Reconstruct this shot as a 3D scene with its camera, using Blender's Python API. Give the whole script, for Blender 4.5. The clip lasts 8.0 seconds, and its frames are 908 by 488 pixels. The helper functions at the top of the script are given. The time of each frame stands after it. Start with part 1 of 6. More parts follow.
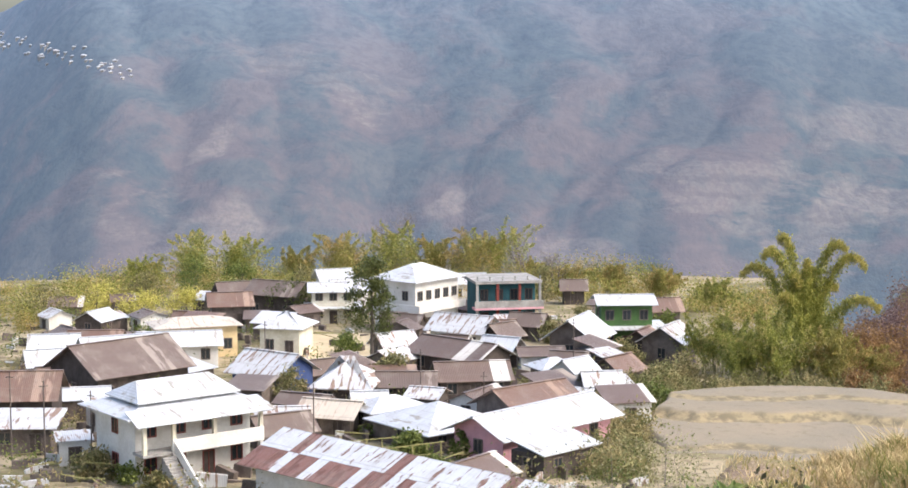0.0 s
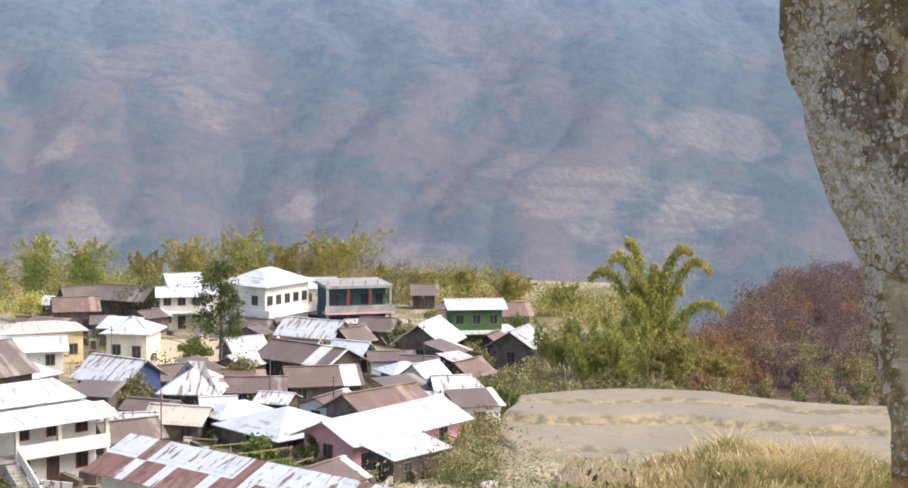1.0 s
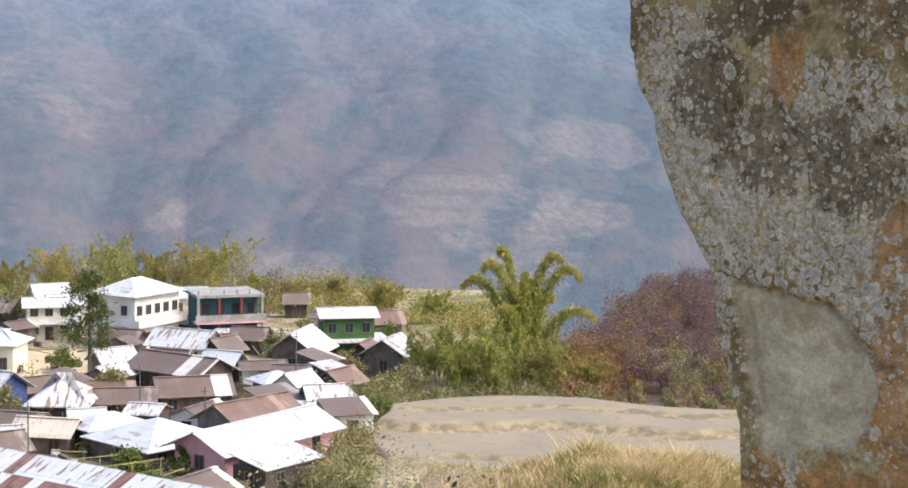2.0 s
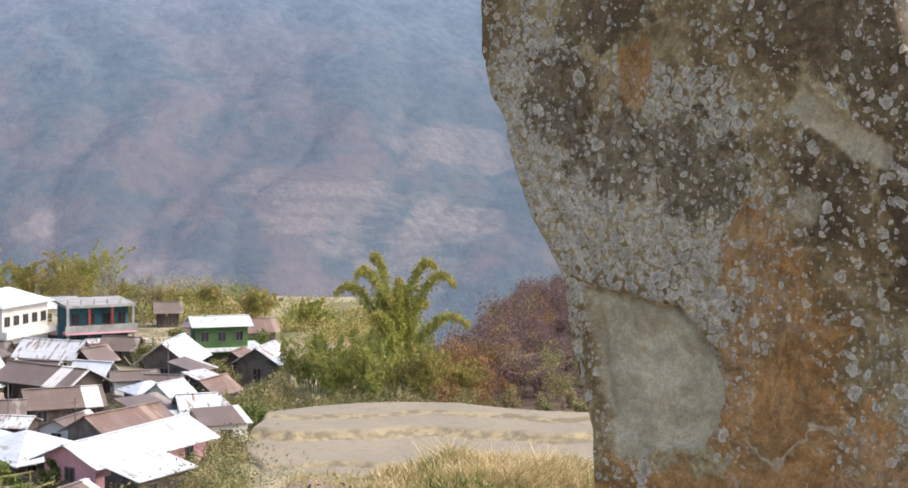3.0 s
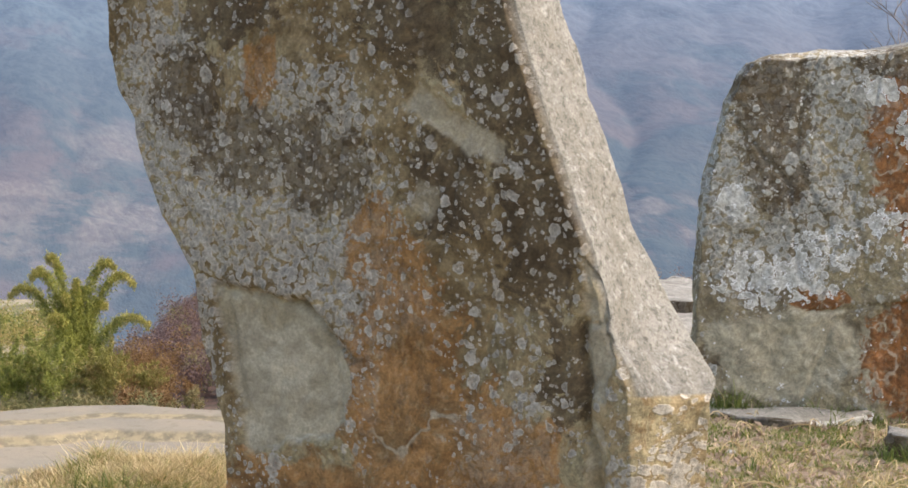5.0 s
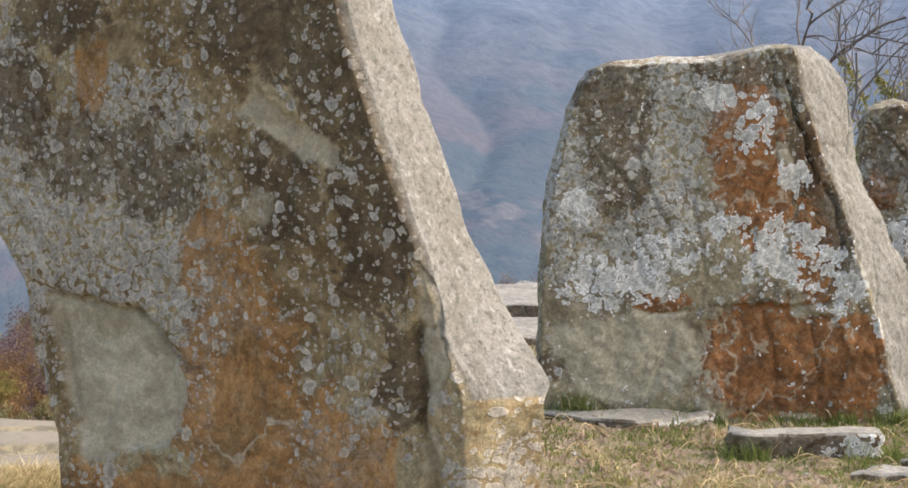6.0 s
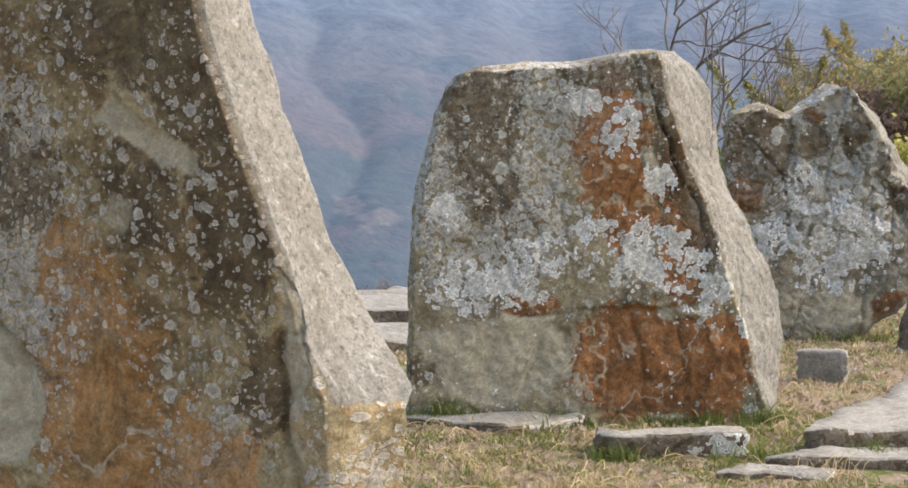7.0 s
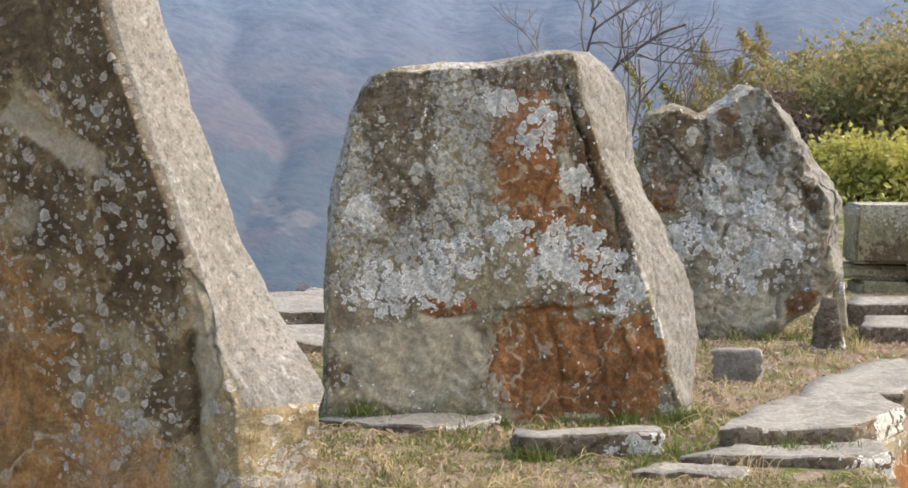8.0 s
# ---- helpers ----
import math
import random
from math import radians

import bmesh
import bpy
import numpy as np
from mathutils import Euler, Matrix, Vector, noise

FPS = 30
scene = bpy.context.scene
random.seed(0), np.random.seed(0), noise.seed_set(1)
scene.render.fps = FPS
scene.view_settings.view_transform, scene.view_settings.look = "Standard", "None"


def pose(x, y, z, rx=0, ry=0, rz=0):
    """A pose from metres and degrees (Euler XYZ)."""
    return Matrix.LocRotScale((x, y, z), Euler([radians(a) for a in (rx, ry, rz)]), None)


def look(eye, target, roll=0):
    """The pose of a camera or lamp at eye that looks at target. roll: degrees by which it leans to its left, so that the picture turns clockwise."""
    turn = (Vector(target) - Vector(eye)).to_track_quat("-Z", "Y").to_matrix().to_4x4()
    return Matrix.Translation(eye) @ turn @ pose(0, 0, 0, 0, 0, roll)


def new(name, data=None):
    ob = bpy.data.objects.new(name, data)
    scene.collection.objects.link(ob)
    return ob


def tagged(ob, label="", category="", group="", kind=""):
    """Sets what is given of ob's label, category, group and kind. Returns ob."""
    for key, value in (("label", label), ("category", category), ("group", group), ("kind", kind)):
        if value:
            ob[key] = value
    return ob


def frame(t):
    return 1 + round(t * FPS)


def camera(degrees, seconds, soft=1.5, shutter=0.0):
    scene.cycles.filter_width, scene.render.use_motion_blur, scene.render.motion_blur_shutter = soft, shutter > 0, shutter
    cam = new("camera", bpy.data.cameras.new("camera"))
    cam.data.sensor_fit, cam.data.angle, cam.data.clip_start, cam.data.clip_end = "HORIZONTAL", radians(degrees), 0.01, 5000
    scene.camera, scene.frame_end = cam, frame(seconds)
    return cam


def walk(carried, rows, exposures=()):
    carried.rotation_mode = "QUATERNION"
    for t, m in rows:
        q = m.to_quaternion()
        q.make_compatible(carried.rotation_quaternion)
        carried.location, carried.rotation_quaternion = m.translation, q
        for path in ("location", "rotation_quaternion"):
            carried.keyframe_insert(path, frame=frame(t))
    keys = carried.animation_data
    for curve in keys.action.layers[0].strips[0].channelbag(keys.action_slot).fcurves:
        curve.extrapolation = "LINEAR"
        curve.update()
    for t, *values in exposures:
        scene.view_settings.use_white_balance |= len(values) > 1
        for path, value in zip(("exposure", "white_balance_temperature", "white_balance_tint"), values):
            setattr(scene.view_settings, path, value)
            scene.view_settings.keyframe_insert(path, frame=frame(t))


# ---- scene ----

EYE = 1.5
cam = camera(30.0, 8.0, soft=1.7)
# seconds, x, y, z from the first eye, turn to the right, tilt, lean
ROWS = [
    (0.0, 0.0, 0.0, 0.0, 0.0, -6.0, 0.0),
    (0.5, 0.025, -0.006, 0.001, 2.53, -5.96, 0.3),
    (1.0, 0.05, -0.012, 0.001, 5.0, -5.82, 0.62),
    (1.5, 0.071, -0.019, 0.0, 7.17, -5.65, 0.77),
    (3.0, 0.142, -0.036, 0.004, 13.61, -5.22, 0.65),
    (3.5, 0.168, -0.059, 0.005, 15.83, -5.18, 0.56),
    (4.0, 0.199, -0.092, 0.005, 18.53, -5.21, 0.43),
    (4.5, 0.23, -0.109, 0.001, 21.29, -5.2, 0.65),
    (5.0, 0.259, -0.108, 0.002, 24.3, -5.15, 0.93),
    (6.5, 0.311, -0.152, 0.0, 31.33, -4.71, 0.78),
    (7.0, 0.325, -0.158, 0.0, 33.39, -4.61, 0.69),
    (7.5, 0.34, -0.154, -0.003, 34.91, -4.56, 0.62),
    (8.0, 0.35, -0.148, -0.004, 36.13, -4.53, 0.69),
]
walk(cam, [(t, pose(x, y, EYE + z, 90 + tilt, -lean, -turn)) for t, x, y, z, turn, tilt, lean in ROWS],
     exposures=[(0.0, 1.36), (8.0, 1.29)])

# ---- sky and sun: bright hazy day, soft light from the right ----
world = bpy.data.worlds.new("sky")
world.use_nodes = True
scene.world = world
wn = world.node_tree
sky = wn.nodes.new("ShaderNodeTexSky")
sky.sky_type, sky.sun_disc = "NISHITA", False
sky.sun_elevation, sky.sun_rotation = radians(48), radians(115)
sky.air_density, sky.dust_density, sky.ozone_density = 1.0, 4.5, 1.0
wn.links.new(sky.outputs[0], wn.nodes["Background"].inputs[0])
wn.nodes["Background"].inputs[1].default_value = 0.15
sun_data = bpy.data.lights.new("sun", "SUN")
sun_data.energy, sun_data.angle, sun_data.color = 0.75, radians(20), (1.0, 0.97, 0.93)
sun = new("sun", sun_data)
sun.matrix_world = look((60, -28, 72), (0, 0, 0))


# ---- node helper ----
class Graph:
    """Short calls for building a material's nodes."""

    def __init__(self, name, rough=0.85, metal=0.0, spec=0.3):
        self.mat = bpy.data.materials.new(name)
        self.mat.use_nodes = True
        self.tree = self.mat.node_tree
        self.bsdf = self.tree.nodes["Principled BSDF"]
        self.bsdf.inputs["Roughness"].default_value = rough
        self.bsdf.inputs["Metallic"].default_value = metal
        self.bsdf.inputs["Specular IOR Level"].default_value = spec
        self.place = self.add("ShaderNodeTexCoord").outputs["Object"]

    def add(self, kind, **sets):
        node = self.tree.nodes.new(kind)
        for key, value in sets.items():
            setattr(node, key, value)
        return node

    def feed(self, socket, value):
        if isinstance(value, bpy.types.NodeSocket):
            self.tree.links.new(value, socket)
        elif isinstance(value, tuple) and len(value) == 3 and socket.type == "RGBA":
            socket.default_value = (*value, 1.0)
        else:
            socket.default_value = value

    def noise(self, scale, detail=4.0, rough=0.55, vec=None, dist=0.0):
        n = self.add("ShaderNodeTexNoise")
        self.feed(n.inputs["Vector"], vec or self.place)
        self.feed(n.inputs["Scale"], scale)
        n.inputs["Detail"].default_value, n.inputs["Roughness"].default_value = detail, rough
        n.inputs["Distortion"].default_value = dist
        return n.outputs["Fac"]

    def warp(self, scale, amount, vec=None):
        n = self.add("ShaderNodeTexNoise")
        self.feed(n.inputs["Vector"], vec or self.place)
        n.inputs["Scale"].default_value, n.inputs["Detail"].default_value = scale, 3.0
        v = self.add("ShaderNodeVectorMath", operation="MULTIPLY_ADD")
        self.feed(v.inputs[0], n.outputs["Color"])
        v.inputs[1].default_value = (amount, amount, amount)
        self.feed(v.inputs[2], vec or self.place)
        return v.outputs[0]

    def cells(self, scale, vec=None, feature="F1"):
        n = self.add("ShaderNodeTexVoronoi", feature=feature)
        self.feed(n.inputs["Vector"], vec or self.place)
        self.feed(n.inputs["Scale"], scale)
        split = self.add("ShaderNodeSeparateColor")
        self.feed(split.inputs[0], n.outputs["Color"])
        return n.outputs["Distance"], split.outputs[0], split.outputs[1]

    def stretch(self, x, y, z, vec=None):
        n = self.add("ShaderNodeVectorMath", operation="MULTIPLY")
        self.feed(n.inputs[0], vec or self.place)
        n.inputs[1].default_value = (x, y, z)
        return n.outputs[0]

    def calc(self, op, a, b=0.0, clamp=False):
        n = self.add("ShaderNodeMath", operation=op, use_clamp=clamp)
        self.feed(n.inputs[0], a)
        self.feed(n.inputs[1], b)
        return n.outputs[0]

    def fit(self, value, a, b, c=0.0, d=1.0):
        n = self.add("ShaderNodeMapRange", interpolation_type="SMOOTHSTEP")
        for socket, v in zip(n.inputs, (value, a, b, c, d)):
            self.feed(socket, v)
        return n.outputs[0]

    def mix(self, fac, a, b, blend="MIX"):
        n = self.add("ShaderNodeMix", data_type="RGBA", blend_type=blend)
        self.feed(n.inputs[0], fac)
        self.feed(n.inputs[6], a)
        self.feed(n.inputs[7], b)
        return n.outputs[2]

    def axis(self, which, vec=None):
        n = self.add("ShaderNodeSeparateXYZ")
        self.feed(n.inputs[0], vec or self.place)
        return n.outputs["XYZ".index(which)]

    def near(self, point, radius, soft, vec=None, squash=(1, 1, 1)):
        """One inside a ball round point, none outside it."""
        n = self.add("ShaderNodeVectorMath", operation="SUBTRACT")
        self.feed(n.inputs[0], vec or self.place)
        n.inputs[1].default_value = point
        v = self.stretch(*squash, vec=n.outputs[0])
        m = self.add("ShaderNodeVectorMath", operation="LENGTH")
        self.feed(m.inputs[0], v)
        return self.fit(m.outputs["Value"], radius, radius - soft)

    def chance(self):
        return self.add("ShaderNodeObjectInfo").outputs["Random"]

    def island(self):
        return self.add("ShaderNodeNewGeometry").outputs["Random Per Island"]

    def attribute(self, name):
        return self.add("ShaderNodeAttribute", attribute_name=name).outputs["Fac"]

    def bump(self, height, strength=0.5, distance=0.01):
        n = self.add("ShaderNodeBump")
        n.inputs["Strength"].default_value, n.inputs["Distance"].default_value = strength, distance
        self.feed(n.inputs["Height"], height)
        self.feed(self.bsdf.inputs["Normal"], n.outputs[0])

    def done(self, color, rough=None):
        self.feed(self.bsdf.inputs["Base Color"], color)
        if rough is not None:
            self.feed(self.bsdf.inputs["Roughness"], rough)
        return self.mat


def plain(name, color, other=None, scale=3.0, rough=0.8, metal=0.0, bumpy=0.3, lump=0.01):
    g = Graph(name, rough, metal)
    other = other or tuple(c * 0.7 for c in color)
    big, fine = g.noise(scale), g.noise(scale * 9, 3.0)
    both = g.calc("ADD", g.calc("MULTIPLY", big, 0.65), g.calc("MULTIPLY", fine, 0.35))
    g.bump(fine, bumpy, lump)
    return g.done(g.mix(g.fit(both, 0.35, 0.65), color, other))


def leafy(name, dark, light, dry=None, dry_share=0.0, through_light=0.35):
    g = Graph(name, 0.6, 0.0, 0.25)
    r = g.island()
    c = g.mix(r, dark, light)
    if dry:
        patch = g.noise(0.25, 2.0)
        c = g.mix(g.fit(g.calc("ADD", patch, g.calc("MULTIPLY", r, 0.25)), 0.75 - dry_share * 0.5, 0.85 - dry_share * 0.5), c, dry)
    thin = g.add("ShaderNodeBsdfTranslucent")
    g.feed(thin.inputs["Color"], c)
    both = g.add("ShaderNodeMixShader")
    both.inputs[0].default_value = through_light
    g.tree.links.new(g.bsdf.outputs[0], both.inputs[1])
    g.tree.links.new(thin.outputs[0], both.inputs[2])
    g.tree.links.new(both.outputs[0], g.tree.nodes["Material Output"].inputs["Surface"])
    return g.done(c)


# ---- stone with rust stains and lichen ----
def stone_material(name, base, brown, rust, rust_spots, dark_spots, crust_spots, pale_spots, rosette, dots, lichen=(0.50, 0.455, 0.375), moss=0.0,
                   scatter_mask=(0.40, 0.52), crust_size=34.0, pale_lobe=15.0, clean_spots=(), clean_tone=(0.45, 0.395, 0.27), rust_strength=0.85, ragged_rust=2.2):
    g = Graph(name, 0.9, 0.0, 0.2)
    w = g.warp(5.0, 0.16)
    w2 = g.warp(28.0, 0.03, w)
    grain = g.noise(140.0, 5.0, 0.7)
    mid = g.noise(16.0, 5.0, 0.6, w)
    large = g.noise(2.2, 3.0)
    c = g.mix(g.fit(g.calc("ADD", g.calc("MULTIPLY", mid, 0.6), g.calc("MULTIPLY", large, 0.5)), 0.42, 0.66), base, brown)

    def spots(items, breakup, lo, hi, amount=3.4):
        total = None
        for x, z, radius, sx, sz in items:
            m = g.near((x + 0.08, 0.08, z + 0.08), radius, radius * 0.65, w, (sx, 0.25, sz))
            total = m if total is None else g.calc("MAXIMUM", total, m)
        if total is None:
            return 0.0
        return g.fit(g.calc("ADD", total, g.calc("MULTIPLY", g.calc("SUBTRACT", breakup, 0.5), amount)), lo, hi)

    side = g.attribute("side")
    fresh = g.attribute("fresh")
    face = g.calc("SUBTRACT", 1.0, g.calc("MAXIMUM", side, fresh), True)
    front = g.calc("SUBTRACT", 1.0, side, True)
    rusty = g.calc("MULTIPLY", spots(rust_spots, g.noise(9.0, 7.0, 0.68, w), 0.40, 0.62, ragged_rust), front)
    rust_tone = g.mix(g.fit(g.noise(11.0, 6.0, 0.7, w), 0.38, 0.62), rust, tuple(v * 0.45 for v in rust))
    rust_tone = g.mix(g.calc("MULTIPLY", g.fit(g.noise(24.0, 5.0, 0.7), 0.52, 0.66), 0.5), rust_tone, base)
    c = g.mix(g.calc("MULTIPLY", rusty, rust_strength), c, rust_tone)
    gloom = spots(dark_spots, g.noise(22.0, 6.0, 0.72, w), 0.42, 0.64, 3.0)
    c = g.mix(g.calc("MULTIPLY", g.calc("MULTIPLY", gloom, 0.85), face), c, g.mix(g.fit(mid, 0.4, 0.6), (0.12, 0.083, 0.044), (0.07, 0.047, 0.026)))
    clean = spots(clean_spots, g.noise(6.0, 4.0, 0.6, w), 0.4, 0.65, 1.6)
    open_face = g.calc("SUBTRACT", face, clean, True)
    c = g.mix(g.calc("MULTIPLY", g.calc("MULTIPLY", g.calc("SUBTRACT", clean, rusty, True), face), 0.8), c, g.mix(g.fit(g.noise(9.0, 6.0, 0.7, w), 0.36, 0.64), clean_tone, tuple(v * 0.72 for v in clean_tone)))
    # broken, unweathered patches and the pale flank
    bare = g.mix(g.fit(g.noise(7.0, 6.0, 0.65, w), 0.35, 0.68), (0.50, 0.43, 0.30), (0.33, 0.275, 0.185))
    bare = g.mix(g.calc("MULTIPLY", g.fit(g.noise(3.2, 4.0, 0.6, w), 0.48, 0.62), 0.55), bare, (0.225, 0.17, 0.085))
    c = g.mix(g.calc("MULTIPLY", fresh, 0.95), c, bare)
    flank = g.mix(g.fit(g.noise(7.0, 6.0, 0.7), 0.32, 0.7), (0.262, 0.244, 0.208), (0.19, 0.172, 0.137))
    flank = g.mix(g.calc("MULTIPLY", g.fit(g.noise(60.0, 6.0, 0.78), 0.49, 0.62), 0.75), flank, (0.095, 0.085, 0.066))
    flank = g.mix(g.calc("MULTIPLY", g.fit(g.noise(34.0, 6.0, 0.75, w), 0.55, 0.64), 0.55), flank, (0.40, 0.385, 0.34))
    c = g.mix(side, c, flank)
    # pale quartz veins where the rock is bare
    vein = g.calc("ABSOLUTE", g.calc("SUBTRACT", g.noise(2.6, 4.0, 0.55, w), 0.5))
    c = g.mix(g.calc("MULTIPLY", g.calc("MULTIPLY", g.fit(vein, 0.016, 0.004), clean), 0.5), c, (0.50, 0.44, 0.32))
    # thin yellow-green crust with crisp gaps
    film = g.calc("MULTIPLY", g.calc("MULTIPLY", g.fit(g.noise(21.0, 6.0, 0.7, w), 0.47, 0.52), g.fit(large, 0.6, 0.42)), g.calc("SUBTRACT", open_face, g.calc("MAXIMUM", rusty, g.calc("MULTIPLY", gloom, 0.8)), True))
    c = g.mix(g.calc("MULTIPLY", film, moss), c, g.mix(g.fit(g.noise(60.0, 3.0), 0.4, 0.6), (0.36, 0.295, 0.165), (0.25, 0.205, 0.115)))
    # fields of crust: small lobes grown into one another, each with a pale rim
    flat = g.warp(70.0, 0.012, g.warp(22.0, 0.03, g.stretch(1.0, 0.35, 1.0)))
    lobe_d, lobe_r, lobe_t = g.cells(crust_size, flat)
    field = spots(crust_spots, g.noise(8.0, 5.0, 0.65, w), 0.2, 0.8, 2.6)
    there = g.calc("MULTIPLY", g.fit(g.calc("SUBTRACT", field, lobe_r), -0.04, 0.06), g.fit(lobe_d, 0.66, 0.56))
    crust = g.calc("MULTIPLY", g.calc("MULTIPLY", there, open_face), g.calc("SUBTRACT", 1.0, g.calc("MULTIPLY", g.calc("MAXIMUM", rusty, gloom), 0.8)))
    crust_tone = g.mix(lobe_t, tuple(v * 0.85 for v in lichen), tuple(v * 0.5 for v in lichen))
    crust_tone = g.mix(g.calc("MULTIPLY", g.fit(lobe_d, 0.3, 0.5), 0.6), crust_tone, tuple(v * 1.05 for v in lichen))
    c = g.mix(g.calc("MULTIPLY", crust, 0.9), c, crust_tone)
    lift = g.calc("MULTIPLY", crust, 0.5)
    # round rosettes with a pale rim, in several sizes
    for scale, share, rmax, strength in rosette:
        dist, r1, r2 = g.cells(scale, flat)
        reach = g.fit(r1, 1.0 - share, 1.0, 0.0, rmax)
        depth = g.calc("SUBTRACT", reach, dist)
        inside = g.fit(depth, 0.0, 0.04)
        ring = g.calc("MULTIPLY", g.fit(depth, 0.22, 0.05), g.fit(r2, 0.2, 0.5, 0.4, 1.0))
        there = g.calc("MULTIPLY", g.calc("MULTIPLY", inside, g.fit(reach, 0.08, 0.12)), g.calc("SUBTRACT", 1.0, g.calc("MULTIPLY", g.calc("MAXIMUM", fresh, clean), 0.92)))
        there = g.calc("MULTIPLY", there, g.fit(g.noise(2.6 * dots, 3.0), *scatter_mask))
        there = g.calc("MULTIPLY", there, g.calc("SUBTRACT", 1.0, g.calc("MULTIPLY", side, 0.9)))
        there = g.calc("MULTIPLY", there, g.fit(g.noise(80.0, 3.0, 0.6), 0.30, 0.40))
        tone = g.mix(ring, g.mix(r2, tuple(v * 0.58 for v in lichen), tuple(v * 0.95 for v in lichen)), tuple(min(v * 1.15, 0.6) for v in lichen))
        tone = g.mix(g.calc("MULTIPLY", g.fit(dist, 0.1, 0.03), 0.5), tone, tuple(v * 0.4 for v in lichen))
        c = g.mix(g.calc("MULTIPLY", there, strength), c, tone)
        lift = g.calc("MAXIMUM", lift, g.calc("MULTIPLY", there, g.calc("ADD", 0.6, g.calc("MULTIPLY", ring, 0.4))))
    # big white patches with lobed rims
    lobe, _, _ = g.cells(pale_lobe, g.warp(30.0, 0.03))
    small, _, _ = g.cells(pale_lobe * 2.7, g.warp(40.0, 0.02))
    ragged = g.calc("ADD", g.calc("MULTIPLY", g.noise(8.0, 6.0, 0.72, w2), 0.62), g.calc("ADD", g.calc("MULTIPLY", g.calc("SUBTRACT", 0.45, lobe), 0.34), g.calc("MULTIPLY", g.calc("SUBTRACT", 0.45, small), 0.26)))
    field_pale = spots(pale_spots, g.calc("ADD", ragged, 0.17), 0.35, 0.85, 3.8)
    pale = g.calc("MULTIPLY", g.fit(field_pale, 0.26, 0.31), face)
    rim = g.calc("MULTIPLY", pale, g.fit(field_pale, 0.66, 0.50))
    pale_tone = g.mix(g.fit(g.noise(45.0, 5.0, 0.75), 0.4, 0.62), (0.60, 0.575, 0.50), (0.37, 0.35, 0.29))
    c = g.mix(g.calc("MULTIPLY", pale, 0.95), c, g.mix(rim, pale_tone, (0.88, 0.87, 0.83)))
    lift = g.calc("MAXIMUM", lift, pale)
    patina = g.noise(55.0, 8.0, 0.72, w)
    c = g.mix(g.fit(g.calc("MAXIMUM", fresh, side), 0.0, 1.0, 0.55, 0.3), c, g.mix(g.fit(patina, 0.36, 0.64), (0.3, 0.3, 0.3), (0.7, 0.7, 0.7)), "OVERLAY")
    c = g.mix(0.3, c, g.mix(g.fit(grain, 0.36, 0.64), (0.3, 0.3, 0.3), (0.75, 0.75, 0.75)), "OVERLAY")
    rough_height = g.calc("ADD", g.calc("MULTIPLY", grain, 0.35), g.calc("MULTIPLY", g.noise(45.0, 5.0, 0.65), 0.65))
    g.bump(g.calc("ADD", rough_height, g.calc("MULTIPLY", lift, 0.6)), 0.75, 0.006)
    return g.done(c)


LICHEN_A = stone_material(
    "lichened_sandstone", (0.36, 0.265, 0.14), (0.15, 0.10, 0.046), (0.40, 0.19, 0.06),
    [(0.16, 0.88, 0.30, 1.3, 0.7), (0.30, 0.66, 0.36, 0.9, 1.1), (-0.24, 1.53, 0.09, 1.0, 0.7), (-0.12, 0.46, 0.32, 0.6, 1.3), (0.08, 1.12, 0.16, 1.5, 0.7), (0.5, 0.45, 0.26, 1.0, 1.0)],
    [(0.44, 1.58, 0.26, 1.3, 0.7), (0.53, 1.22, 0.22, 1.5, 0.7), (0.2, 1.68, 0.22, 1.0, 1.0), (-0.48, 1.49, 0.18, 1.2, 1.0), (-0.34, 1.68, 0.15, 0.8, 1.2), (-0.06, 1.32, 0.18, 0.9, 1.0), (-0.3, 1.36, 0.16, 0.8, 1.0), (0.6, 0.9, 0.16, 1.6, 0.7), (0.3, 1.3, 0.16, 1.0, 0.8)],
    [(-0.03, 1.04, 0.36, 1.0, 0.8), (-0.3, 1.2, 0.36, 0.9, 0.9), (-0.15, 1.38, 0.26, 0.9, 1.0), (-0.55, 1.45, 0.3, 1.3, 0.7), (0.45, 0.62, 0.26, 1.2, 0.8), (0.12, 0.82, 0.16, 1.4, 0.8), (0.8, 0.6, 0.17, 1.0, 0.8), (-0.42, 0.8, 0.12, 2.0, 0.5)],
    [], [(18.0, 0.3, 0.38, 0.85), (29.0, 0.5, 0.44, 0.85), (50.0, 0.6, 0.5, 0.85), (90.0, 0.5, 0.5, 0.8)], 1.0, lichen=(0.46, 0.405, 0.325), moss=0.78, scatter_mask=(0.38, 0.46), crust_size=58.0,
    clean_spots=[(0.2, 0.78, 0.22, 1.4, 0.7)], rust_strength=0.72, ragged_rust=2.8)
